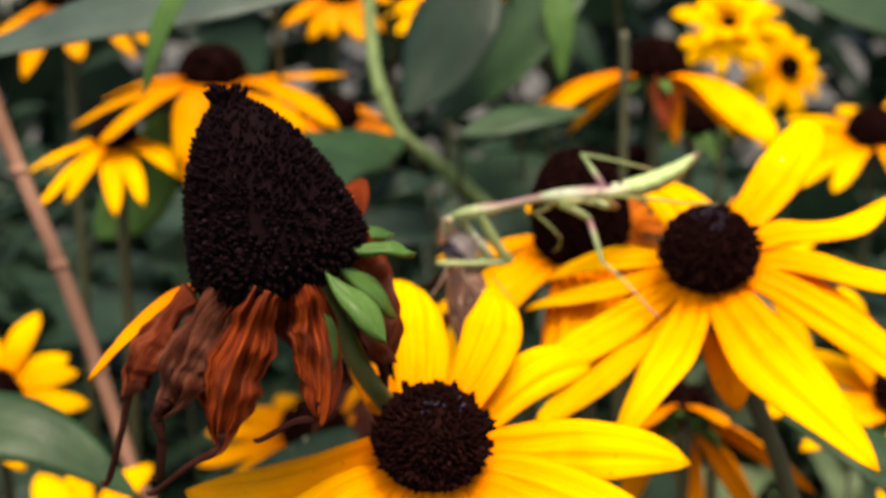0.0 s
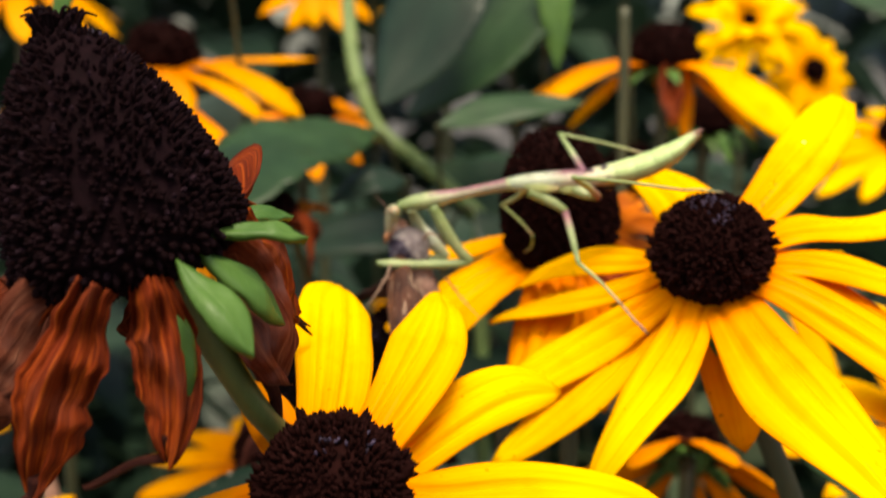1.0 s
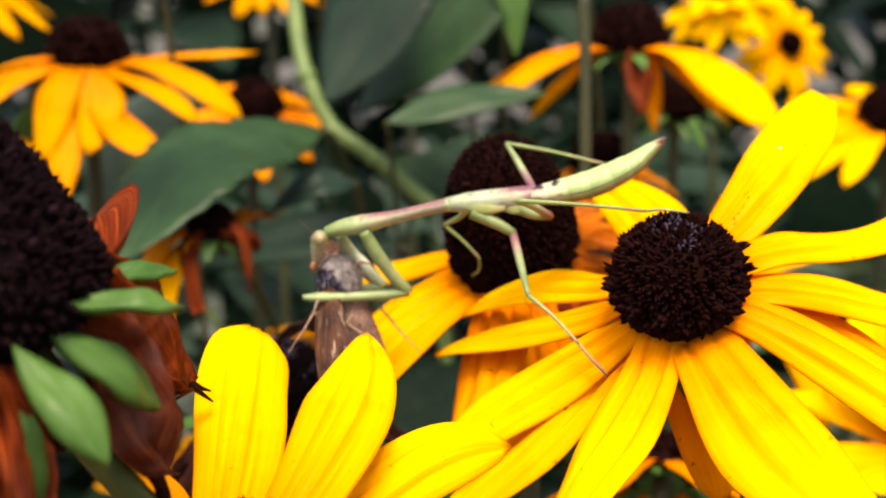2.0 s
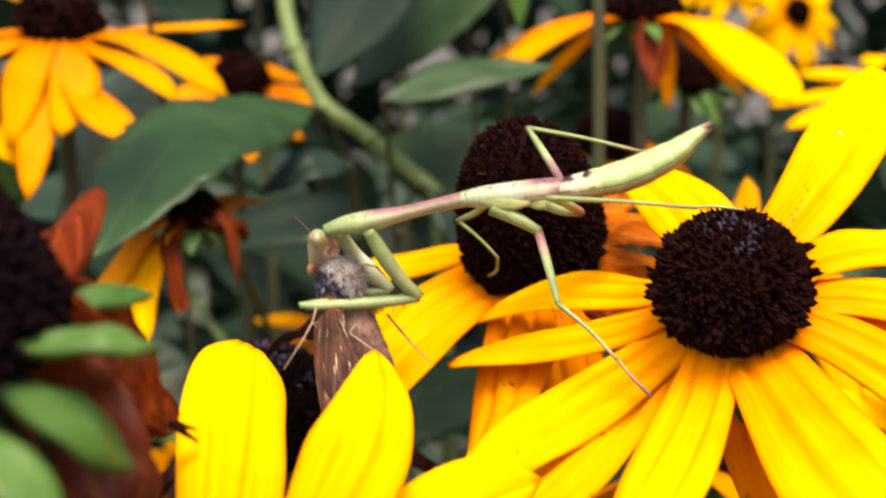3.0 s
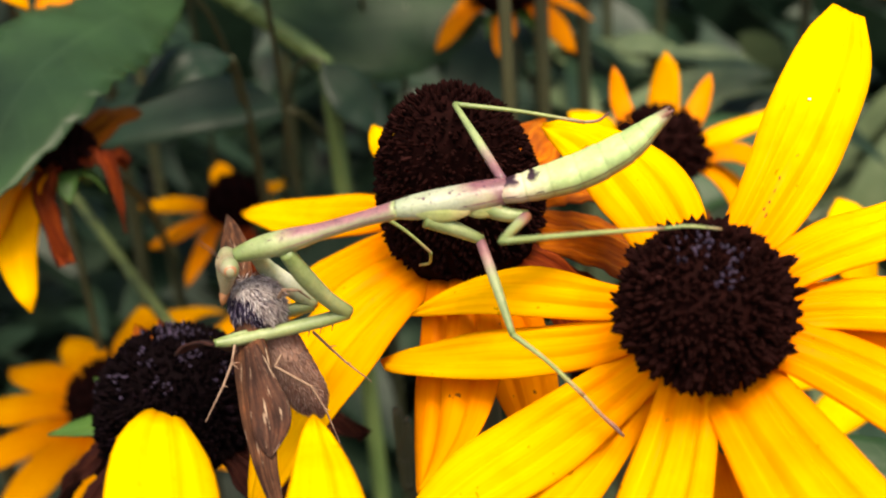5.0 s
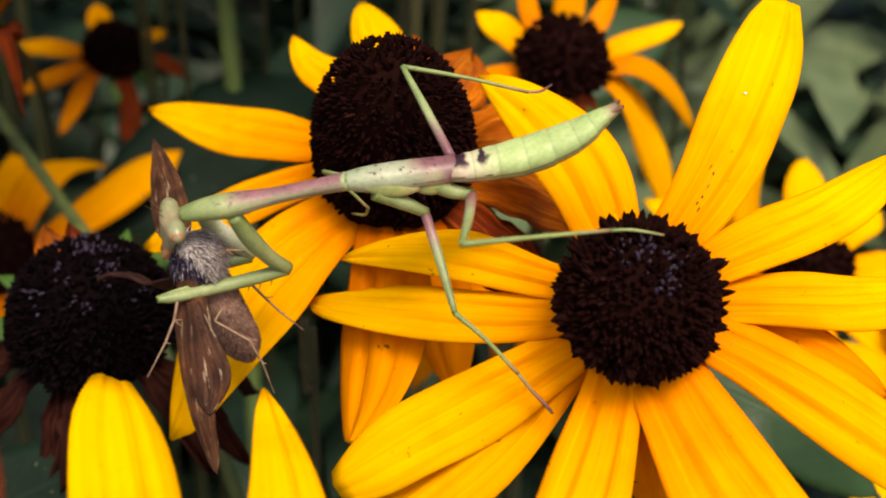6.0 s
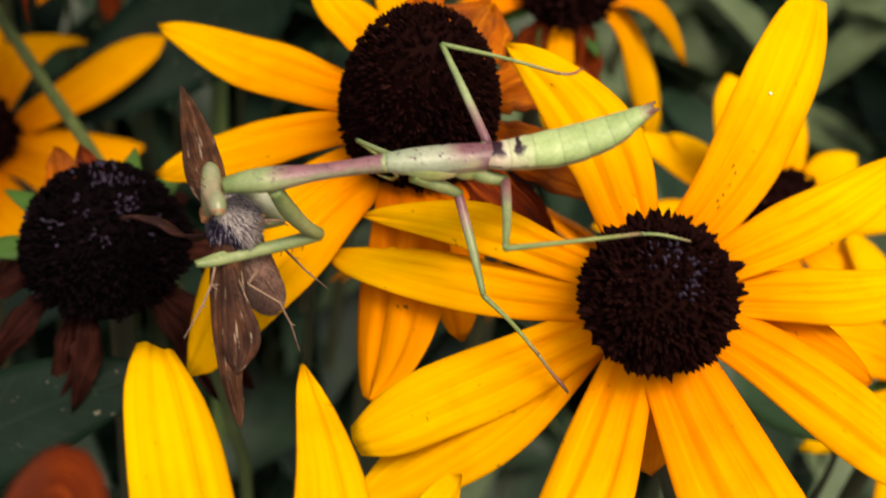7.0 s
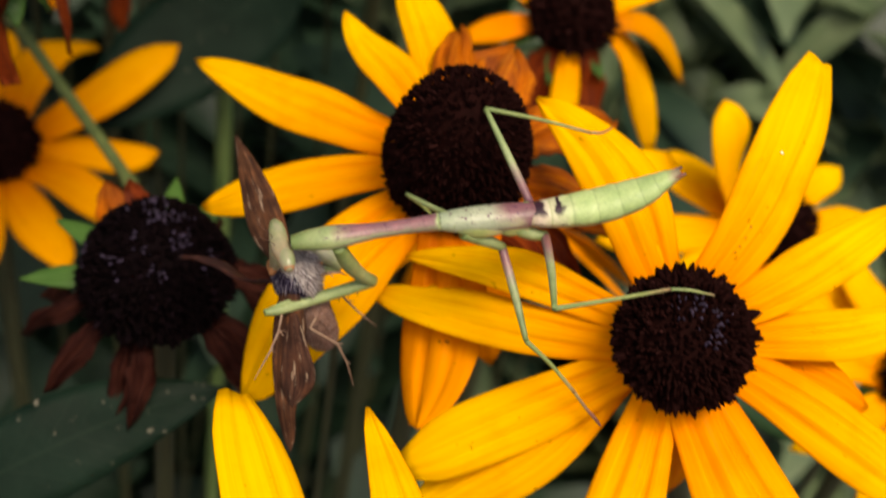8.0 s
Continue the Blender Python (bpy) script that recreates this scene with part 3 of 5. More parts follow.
# ---- the flower under the mantis, bright yellow ----
R_C, R_N = (4.87, 22.25, 55.92), (-0.18, -0.6, 0.78)
right_petals = [
    (54.4, 4.47, -0.37, 0.96, 0.46, None, 4.02, -0.0, -0.12, -0.31, 0.1, 0.18, 0.06),
    (23.2, 3.9, -0.61, 0.76, -0.08, None, 3.0, 1.0, -0.13, 0.3, 0.0, 0.09, 0.63),
    (1.6, 4.13, -1.6, 0.72, 0.53, None, 2.57, -2.3, -0.17, 0.22, 0.0, 0.15, 0.31),
    (-35.0, 4.72, -1.52, 0.92, 0.44, None, 2.8, 7.0, -0.11, 0.15, 0.0, -0.06, 0.1),
    (-67.5, 5.07, -0.13, 1.45, 0.59, None, 1.2, -9.5, -0.13, 0.32, 0.0, 0.17, -0.23),
    (-84, 2.0, -2.1, 1.0, 0.3, PETAL_ORANGE, 2.0),
    (-122.7, 4.25, -0.96, 1.01, 1.02, None, 2.13, 6.8, -0.11, -0.72, 0.0, -0.2, -0.58),
    (-151.7, 4.05, -1.9, 0.95, 0.4, None, 3.1, -6.4, -0.55, -0.25, 0.0, -0.16, 0.1),
    (-161.2, 3.74, -1.52, 0.9, 0.11, None, 4.6, 4.3, -0.22, -0.12, 0.0, 0.0, -0.19),
    (159.8, 3.92, -2.48, 0.77, 0.07, None, 3.05, 17.0, -0.09, -0.49, 0.0, -0.06, -0.29),
    (151.8, 3.62, -2.1, 0.65, 0.27, None, 1.21, -5.1, -0.18, 0.04, 0.0, 0.21, -0.35),
    (106.9, 3.86, -1.54, 1.09, -0.26, None, 1.2, -15.1, -0.21, 0.09, 0.0, 0.41, -0.5),
    (82, 2.7, -2.0, 0.55, 0.1, None, 2.0, 0, -0.35),
    (-20, 3.2, -1.5, 0.9, 0.4, PETAL_ORANGE, 2.0),
]
right_flower = flower(R_C, R_N, 0.84, 0.93, right_petals, "bright yellow daisy flower with dark brown cone under a mantis", 1, 2.9, 1250, bud=(0.036, 0.085), rim_extra=0.3, singles=300, loose=1.0, clumps=27, open_at=(42, (0.66, 0.98), (-60, 130)), sepals=(-75, -100, 5, 150), foot=(9.5, 25, 0), stem=[(9.5, 25, 0), (9.2, 24.6, 35), (7.9, 24, 47.5), (6.9, 23.6, 51), (6.05, 23.3, 53), (5.25, 22.9, 55), (4.95, 22.35, 55.8)])


def on_petal(bloom, p):
    """The nearest place on the first petal of a flower, in centimetres, and its normal."""
    blade = [ob for ob in bloom.children if ob.name.startswith("petal")][0]
    local = (Vector(p) - ORIGIN[blade.name]) * U
    hit, where, nrm, index = blade.closest_point_on_mesh(local)
    return blade, arr(where / U + ORIGIN[blade.name]), arr(nrm)


def petal_marks():
    """A drop of dew and a row of dark scuffs on the tallest petal."""
    blade, q, nrm = on_petal(right_flower, (6.53, 23.87, 57.64))
    nrm = nrm if nrm[1] < 0 else -nrm
    part("dew_drop", ball(q + nrm * 0.008, (0.02, 0.017, 0.014), 6, 10), DEW, blade, "tiny white drop")
    rng = random.Random(77)
    for k in range(9):
        s = k / 8
        p = arr((5.72, 22.93, 56.66)) * (1 - s) + arr((5.98, 23.22, 56.95)) * s + arr([rng.uniform(-0.03, 0.03) for _ in range(3)])
        blade, q, nrm = on_petal(right_flower, p)
        nrm = nrm if nrm[1] < 0 else -nrm
        along = unit(arr((0.26, 0.29, 0.29)) + arr([rng.uniform(-0.1, 0.1) for _ in range(3)]))
        side = unit(np.cross(nrm, along))
        part("scuff_mark", ball(q + nrm * 0.003, (rng.uniform(0.02, 0.05), rng.uniform(0.006, 0.012), 0.004), 4, 7, (along, side, nrm)), SCUFF, blade)


petal_marks()

# ---- the flower in front, its petals rising before the moth ----
F_C, F_N = (-0.17, 17.5, 53.98), (0.05, -0.6, 0.8)
front_petals = [
    (94.0, 4.93, -1.96, 1.06, 1.0, None, 5.43, 12.6, -0.12, -0.51, 0.08, 0.09, -0.22),
    (76.1, 4.68, -1.57, 0.99, 1.47, None, 1.2, -10.1, -0.15, -0.29, 0.0, 0.4, 0.12),
    (47.5, 4.37, -2.11, 0.84, 0.67, None, 3.35, -1.6, -0.23, -0.45, 0.0, -0.16, -0.53),
    (8.7, 4.25, -1.27, 1.05, 0.16, None, 1.73, 2.2, -0.12, -0.3, 0.0, -0.1, -0.3),
    (-18, 4.0, -0.8, 1.0, 0.4, None, 2.4),
    (-45, 3.8, -0.8, 1.0, 0.4, None, 2.4),
    (-75, 3.8, -0.8, 1.0, 0.4, None, 2.4),
    (-105, 3.6, -0.8, 1.0, 0.4, None, 2.4),
    (-145, 3.0, -0.8, 1.0, 0.4, None, 2.4),
    # next petal: ochre in place of the shadow that falls on it
    (-178.6, 3.73, -1.3, 1.13, -0.13, PETAL_SHADE_OCHRE, 2.67, 0.3, -0.13, -0.17, 0.0, -0.19, 0.13),
    (129.2, 2.13, -0.14, 0.6, 0.04, PETAL_ORANGE, 1.2, 1.5, -0.18, 0.34, 0.0, 0.04, -0.27),
]
flower(F_C, F_N, 0.81, 0.85, front_petals, "bright yellow daisy flower with a dark cone, petals fully open", 2, 2.9, 1250, bud=(0.036, 0.085), rim_extra=0.3, singles=300, loose=1.0, clumps=27, open_at=(14, (0.7, 0.98), (20, 130)), foot=(1.5, 21, 0))

# ---- the flower behind the mantis ----
M_C, M_N = (2.97, 26.1, 55.72), (-0.15, -0.4, 0.9)
middle_petals = [
    (132.6, 5.29, -2.77, 1.0, -0.05, None, 1.2, 3.9, -0.13, 0.1, 0.0, -0.02, -0.17),
    (166.2, 3.85, -2.39, 0.86, 0.12, None, 2.29, 1.3, -0.18, -0.05, 0.0, 0.12, -0.08),
    (-143.8, 4.26, -1.78, 1.45, 1.33, None, 2.44, -3.2, -0.2, -0.32, 0.0, 0.12, -0.18),
    (-106.9, 3.82, -0.28, 1.25, -0.14, PETAL_ORANGE, 2.79, 1.1, -0.13, -0.85, 0.0, -0.09, 0.29),
    (-80, 2.4, -2.2, 0.9, 0.5, PETAL_ORANGE, 2.2),
    (-45, 2.7, -1.6, 0.9, 0.4, DRIED, 2.0),
    (-15, 3.0, -1.3, 0.9, 0.4, RUST, 2.0),
    (20, 3.0, -1.1, 0.9, 0.5, RUST, 2.0),
    (58, 2.8, -0.9, 1.1, 0.5, RUST, 2.6, 0, -0.3),
    (78, 2.9, -0.9, 0.7, 0.5, RUST, 2.0),
    (88, 4.8, -2.0, 0.85, 0.3, None, 2.0),
    (106.5, 3.76, -1.26, 0.81, 0.35, None, 1.38, 1.1, -0.16, -0.13, 0.0, 0.02, 0.37),
]
flower(M_C, M_N, 1.06, 2.12, middle_petals, "yellow daisy flower with a tall dark cone and some withered petals", 3, 2.4, 1900, bud=(0.031, 0.075), rim_extra=0.1, singles=300, loose=1.0, sepals=(-60, -20, 40, 75), sepal_reach=(1.25, -1.1), foot=(4.5, 30, 0))

# ---- the withered cone in front ----
C_C, C_N = arr((-2.33, 17.3, 56.92)), arr((-0.30, -0.05, 0.95))


def withered_cone():
    f = thing("seed_head", (2.0, 25.0, 0), "withered flower with tall black seed cone and drooping rusty petals", "flower", "black-eyed flowers")
    part("stem", tube([(2.0, 25.0, 0), (1.6, 24.4, 30), (0.6, 21.5, 48), (-0.55, 18.9, 53.4), (-1.2, 17.9, 55.0), (-1.95, 17.3, 56.6)], [0.2, 0.19, 0.17, 0.16, 0.16, 0.22], 10, 46), STEM_OLIVE, f)
    core = part("disc", dome(C_C - unit(C_N) * 0.1, C_N, 1.17, 2.38, 1.62, 22, 36), FLORET_OLD, f)
    bud_disc(core, C_C - unit(C_N) * 0.12, C_N, 1.24, 2.4, 1.62, 2600, 0.033, 0.08, 4, 0.1, 0.2, FLORET_OLD, 300, 0.4, 1.0)
    open_florets(core, C_C - unit(C_N) * 0.1, C_N, 1.25, 2.42, 1.62, 70, (0.5, 0.93), (10, 215), 21, 0.026)
    bud_disc(core, C_C - unit(C_N) * 0.14, -C_N, 1.2, 0.42, 2.0, 420, 0.05, 0.09, 5, 0.0, None, FLORET_OLD, 0, 0.25)
    top = C_C + unit(C_N) * 2.3
    rng = random.Random(9)
    tuft = []
    for i in range(46):
        a = rng.uniform(0, 6.28)
        q = top + arr((math.cos(a), math.sin(a), 0)) * rng.uniform(0, 0.2) - unit(C_N) * 0.1
        d = arr((math.cos(a) * 0.12, math.sin(a) * 0.12, rng.uniform(0.12, 0.26)))
        curl = q + d + arr((rng.uniform(-0.1, 0.1), rng.uniform(-0.1, 0.1), -0.03))
        tuft.append(tube([q, q + d * 0.6, q + d, curl], [0.035, 0.03, 0.022, 0.012], 5, 8))
    tagged(part("tuft", join(*tuft), FLORET_OLD, core, "curled dark styles at the tip"), kind="stuff")
    part("receptacle", dome(C_C - unit(C_N) * 0.1, -C_N, 1.12, 0.46, 2.0, 8, 22), FLORET_OLD, f)
    rusty = [
        ((-3.62, 17.0, 56.5), (-4.47, 16.95, 54.9), 0.72, 0.5, DRIED_TAN, (-4.83, 17.0, 53.6)),
        ((-3.05, 16.5, 56.48), (-3.95, 16.45, 54.75), 0.86, 0.45, DRIED_GREY, (-3.97, 16.5, 53.85)),
        ((-2.34, 16.1, 56.6), (-3.04, 16.1, 54.4), 0.80, 0.35, DRIED, (-3.97, 16.2, 53.75)),
        ((-1.80, 16.25, 56.65), (-1.70, 16.3, 54.8), 0.72, 0.35, DRIED, (-2.5, 16.35, 54.45)),
        ((-1.25, 17.75, 57.1), (-0.85, 19.3, 55.6), 0.85, 0.4, DRIED, None),
        ((-1.25, 17.30, 56.85), (-0.95, 17.9, 55.2), 0.8, 0.4, DRIED_TAN, (-0.95, 18.4, 54.3)),
        ((-2.2, 18.3, 56.7), (-2.3, 19.2, 54.9), 0.9, 0.4, DRIED_TAN, None),
        ((-3.2, 18.0, 56.4), (-4.0, 18.6, 54.9), 0.9, 0.4, DRIED, None),
        ((-2.6, 16.5, 56.4), (-3.4, 17.2, 54.6), 0.8, 0.3, DRIED, None),
    ]
    for i, (a, t, w, bow, mat, tail) in enumerate(rusty):
        out = unit(arr(a) - C_C + arr((0, 0, 0.25)))
        p = part("petal", petal(a, t, out, w, bow, 400 + i, 2.4, 0.42, 0.2, -0.42, 48, 27, 0.4 - 0.2 * (i % 4)), mat, f)
        if tail:
            a2, t2 = arr(t), arr(tail)
            back = unit(arr(a) - a2) * 0.25
            part("shrivelled_tip", tube([a2 + back, a2, 0.5 * (a2 + t2) + arr((0.06, -0.05, 0.1)), t2, t2 + arr((-0.12, 0.05, -0.02))], [0.17, 0.12, 0.075, 0.07, 0.02], 8, 20, 0.6), DRIED_DARK, p, "dark shrivelled petal tip")
    for d in ((0.17, 0.36, -0.2), (0.2, 0.3, -0.3)):
        part("thorn", tube([(-0.88, 19.2, 55.68), arr((-0.86, 19.3, 55.6)) + 0.5 * arr(d), arr((-0.86, 19.3, 55.6)) + d], [0.05, 0.03, 0.012], 6, 9), DRIED_DARK, f, "dark shrivelled petal tip")
    part("petal", petal((-3.45, 17.3, 56.5), (-5.1, 17.2, 55.1), (-0.4, -0.2, 0.9), 0.55, 0.35, 431, 1.6), PETAL_ORANGE, f, "last yellow petal")
    back = spline([(-1.45, 17.9, 57.0), (-1.35, 18.5, 57.2), (-1.45, 18.95, 57.5), (-1.65, 19.05, 57.25), (-1.8, 18.95, 56.85)], 22)
    part("petal", sheet(back, petal_outline(22, 0.36, 2.5), (-0.5, -0.2, 0.9), 11, 0.03, lambda u, s: 0.35 * u * u, None, 7, 0.06), DRIED, f, "rusty petal curled back on itself")
    green = [
        ((-1.40, 16.85, 57.0), (-0.38, 17.1, 56.92), 0.26), ((-1.58, 16.3, 56.8), (-0.74, 15.85, 55.95), 0.44), ((-1.42, 16.75, 56.82), (-0.66, 17.3, 55.95), 0.52),
        ((-1.75, 16.50, 56.5), (-1.55, 16.45, 55.25), 0.34), ((-2.40, 16.60, 56.5), (-2.75, 16.65, 55.15), 0.42), ((-1.4, 17.7, 57.0), (-0.75, 18.6, 56.95), 0.28), ((-1.9, 18.3, 56.7), (-1.8, 19.3, 56.2), 0.4), ((-3.1, 18.2, 56.4), (-3.8, 18.9, 55.8), 0.4),
    ]
    for i, (a, t, w) in enumerate(green):
        a, t = arr(a), arr(t)
        out = unit(0.5 * (a + t) - C_C + arr((0, 0, 1.2)))
        part("sepal", leaf_blade([a, 0.5 * (a + t) + out * 0.16, t], w, out, 60 + i, 0.0, 18, 9, -0.35, 0.55, 0.06), SEPAL, f)


withered_cone()

# ---- old flowers and blooms further back ----
def ring_of(count, reach, rise, width, seed, mat=None, bow=0.5, sharp=2.0, skip=()):
    rng = random.Random(seed)
    return [(360 * i / count + rng.uniform(-9, 9), reach * rng.uniform(0.85, 1.1), rise + rng.uniform(-0.35, 0.35), width * rng.uniform(0.85, 1.1), bow, mat, sharp + rng.uniform(-0.3, 0.5)) for i in range(count) if i not in skip]


flower((-1.12, 27.3, 52.72), (-0.1, -0.25, 0.95), 1.2, 1.3, ring_of(7, 2.4, -1.5, 0.5, 5, DRIED_DARK, 0.5, 1.6) + ring_of(6, 2.1, -1.8, 0.4, 51, DRIED_DARK, 0.5, 1.4) + [(90, 1.9, -0.5, 0.5, 0.2, DRIED, 1.8), (112, 1.85, 0.35, 0.55, 0.1, RUST, 1.5), (97, 1.75, 0.3, 0.5, 0.1, DRIED, 1.4)], "faded flower head with purplish cone and shrivelled brown petals", 5, 2.4, 1500, bud=(0.036, 0.085), foot=(-1.0, 30, 0), floret_mat=FLORET_FADED, sepals=(50, 72, 104, 128, 160), sepal_reach=(1.85, -0.4), singles=300, loose=1.0, open_at=(120, (0.3, 0.92), (0, 360)))
# ochre here is yellow with the shade of the bed coloured in
flower((-4.07, 37.42, 47.59), (0.0, -0.2, 0.97), 1.05, 1.0, [(22.23, 4.8, 1.36, 1.19, 0.57, PETAL_SHADE_OCHRE, 2.7, -0.55, -0.15, -0.15, 0.0, 0.18, -0.04), (56.67, 4.74, -0.8, 1.24, 1.89, PETAL_SHADE_OCHRE, 3.85, 2.37, -0.13, 0.38, 0.0, -0.31, -0.12), (86.84, 4.27, -0.4, 1.0, 0.52, PETAL_SHADE_OCHRE, 2.42, 2.01, -0.14, 0.32, 0.0, 0.1, 0.1), (0.84, 3.84, -0.54, 0.96, 0.19, PETAL_SHADE_OCHRE, 2.81, 5.74, -0.12, -0.26, 0.0, 0.17, 0.28)] + [(a, 3.7, -0.5, 1.1, 0.4, PETAL_SHADE_OCHRE, 2.3) for a in (-34, -66, -98, -130, -160, 168, 140, 114)], "yellow daisy flower in shade low among the leaves", 6, 2.6, 260, foot=(-4, 40, 0), detail=0.6)
flower((7.5, 32.8, 53.9), (0.0, -0.3, 0.95), 0.85, 0.9, [(139, 1.9, 0.3, 0.8, 0.2, None, 2.4), (100, 2.1, 0.7, 0.4, -0.5, PETAL_ORANGE, 2.6, 0, -0.15, 0.7), (72, 2.4, 0.8, 0.65, -0.6, PETAL_SHADE_OCHRE, 3.4, 0, -0.15, 0.5), (48, 2.2, 0.6, 0.45, -0.4, PETAL_ORANGE, 2.6, 0, -0.15, -0.6), (20, 3.0, 0.0, 0.55, 0.1, None, 2.6), (-27.6, 2.98, -3.17, 0.8, 1.15, None, 2.8, 14.7, -0.11, -0.42, 0.0, -0.37, 0.06), (-10.9, 3.04, -1.53, 0.61, 1.44, PETAL_SHADE_OCHRE, 2.2, 0.4, -0.15, -0.34, 0.0, -0.21, -0.06), (-72, 1.7, -1.9, 0.85, 0.3, DRIED, 2.2), (-125, 1.6, -1.7, 0.85, 0.3, DRIED, 2.2), (-100, 2.2, -1.6, 0.6, 0.3, None, 2.2), (175, 2.2, -0.9, 0.7, 0.4, PETAL_ORANGE, 2.2)], "yellow daisy flower with long drooping petals behind", 7, 2.6, 260, foot=(9, 36, 0), detail=0.6)
flower((-7.0, 38.0, 58.7), (0.05, -0.1, 1.0), 0.95, 0.9, [(-102, 2.53, -2.36, 1.1, 1.02, PETAL_SHADE_OCHRE, 2.0, -0.6, -0.15, -0.07, 0.0, 0.06, -0.07), (-140, 3.8, -1.9, 1.1, 0.8, PETAL_SHADE_OCHRE, 2.3), (-170, 4.2, -1.7, 1.1, 0.6, PETAL_SHADE_OCHRE, 2.3), (-76.3, 2.69, -2.0, 1.2, 0.48, PETAL_SHADE_OCHRE, 2.0, 4.2, -0.15, -0.1, 0.0, -0.31, 0.07), (-62, 5.1, -1.6, 1.1, -0.8, PETAL_ORANGE, 2.9, -15, -0.25, 0.0, 0.0, -0.25, -0.45), (-90, 3.2, -3.3, 0.9, 0.6, PETAL_ORANGE, 2.2, 0, -0.3), (-37, 3.92, -1.22, 1.0, 0.41, PETAL_SHADE_OCHRE, 2.2, -1.1, -0.16, 0.07, 0.0, -0.11, -0.22), (-15.3, 4.15, -1.31, 1.2, 0.94, PETAL_SHADE_OCHRE, 2.3, 1.2, -0.14, -0.25, 0.0, -0.12, 0.0), (24, 4.38, -0.03, 0.81, 0.25, PETAL_SHADE_OCHRE, 2.2)] + [(a, 4.0, -1.2, 0.95, 0.5, PETAL_SHADE_OCHRE, 2.3) for a in (60, 95, 130, 160)], "yellow daisy flower with drooping petals and black cone", 8, 2.6, 260, foot=(-8, 42, 0), detail=0.6)
flower((6.9, 40.4, 58.8), (0.0, 0.0, 1.0), 0.95, 1.0, [(-51.3, 4.73, -2.13, 1.43, 0.96, None, 2.7, 2.5, -0.13, -0.49, 0.0, -0.25, 0.08), (-154, 4.75, -1.76, 1.03, 0.93, PETAL_SHADE_OCHRE, 2.0, -0.6, -0.15, 0.31, 0.0, 0.0, 0.04), (-47.9, 0.9, -2.46, 0.56, 0.5, PETAL_ORANGE, 1.94, 3.6, -0.15, 0.0, 0.0, -0.03, 0.0), (174, 4.3, -1.5, 1.15, 0.9, PETAL_ORANGE, 2.1), (-84, 1.3, -1.9, 0.8, 0.4, DRIED, 1.8), (25, 3.4, -2.4, 0.9, 0.6, None, 2.0), (75, 3.2, -2.2, 0.9, 0.6, None, 2.0), (140, 3.4, -2.3, 0.9, 0.6, None, 2.0)], "yellow daisy flower with few drooping petals on tall stem", 9, 2.6, 260, foot=(7, 42, 0), detail=0.6)
flower((16.0, 46.0, 56.3), (-0.1, -0.35, 0.9), 0.95, 0.9, ring_of(12, 4.2, -0.6, 1.0, 10), "bright yellow open daisy flower at the edge of the bed", 10, 2.6, 260, foot=(16, 50, 0), detail=0.6)
flower((-12.9, 34.0, 49.7), (0.1, -0.7, 0.7), 0.8, 0.7, ring_of(13, 2.8, -0.4, 0.8, 11), "bright yellow open daisy flower low in the bed", 11, 2.6, 260, foot=(-13, 40, 0), detail=0.6)

# the faded flower hanging under the broad leaf
D_C = (-3.15, 32.5, 55.2)
faded = [(-110.87, 1.51, -2.4, 0.74, 0.61, None, 2.2, -6.08, -0.17, 0.06, 0.0, 0.9, -0.01), (-148.34, 2.22, -1.95, 0.81, 0.53, PETAL_ORANGE, 2.76, -0.96, -0.14, 0.33, 0.0, 0.11, 0.48), (-84.57, 0.9, -1.75, 0.46, 1.06, DRIED, 1.2, -5.76, -0.19, 0.13, 0.0, 0.83, 0.17), (-28, 1.15, -1.35, 0.4, 1.25, DRIED, 1.6, 0.0, 0.05, -0.2, 0.0, -0.25, -0.5), (79, 4.1, 0.0, 1.0, 0.5, RUST, 2.6), (60, 1.8, -0.6, 0.8, 0.4, DRIED, 2.0), (150, 1.8, -0.8, 0.8, 0.4, PETAL_ORANGE, 2.0)]
flower(D_C, (0.05, 0.1, 1.0), 0.5, 0.45, faded, "half-withered flower with orange and rusty petals under a leaf", 12, 2.5, 200, foot=(-3, 46, 0), sepals=5, detail=0.7, stem_r=0.09, stem_mat=STEM_DARK, stem=[(-3, 46, 0), (-3, 45.5, 35), (-3.0, 43.5, 48), (-3.1, 36.0, 53.8), (-3.15, 32.8, 54.95)])
flower((-9.8, 37.0, 56.9), (0.0, -0.25, 0.95), 0.6, 0.5, ring_of(13, 2.6, -1.3, 0.65, 13), "small yellow daisy flower with drooping petals", 13, 2.6, 160, foot=(-10, 40, 0), detail=0.6)
flower((13.2, 58.0, 60.4), (-0.05, -0.75, 0.5), 0.25, 0.3, ring_of(15, 2.7, -0.7, 0.8, 14) + ring_of(10, 2.0, 0.0, 0.8, 15) + ring_of(7, 1.3, 0.4, 0.8, 41), "full double yellow flower far back", 14, 2.6, 120, foot=(14, 62, 0), detail=0.6)
flower((16.6, 60.0, 58.3), (0.3, -0.7, 0.3), 0.5, 0.5, ring_of(13, 2.6, -0.6, 0.8, 16), "small yellow flower far back beside a double one", 15, 2.6, 120, foot=(17, 63, 0), detail=0.6)
flower((8.9, 44.0, 56.8), (0.05, -0.2, 1.0), 0.85, 0.9, ring_of(5, 1.6, -1.2, 0.5, 17, SEPAL), "bare dark cone with its petals fallen", 16, 2.6, 220, foot=(9, 46, 0), detail=0.6)
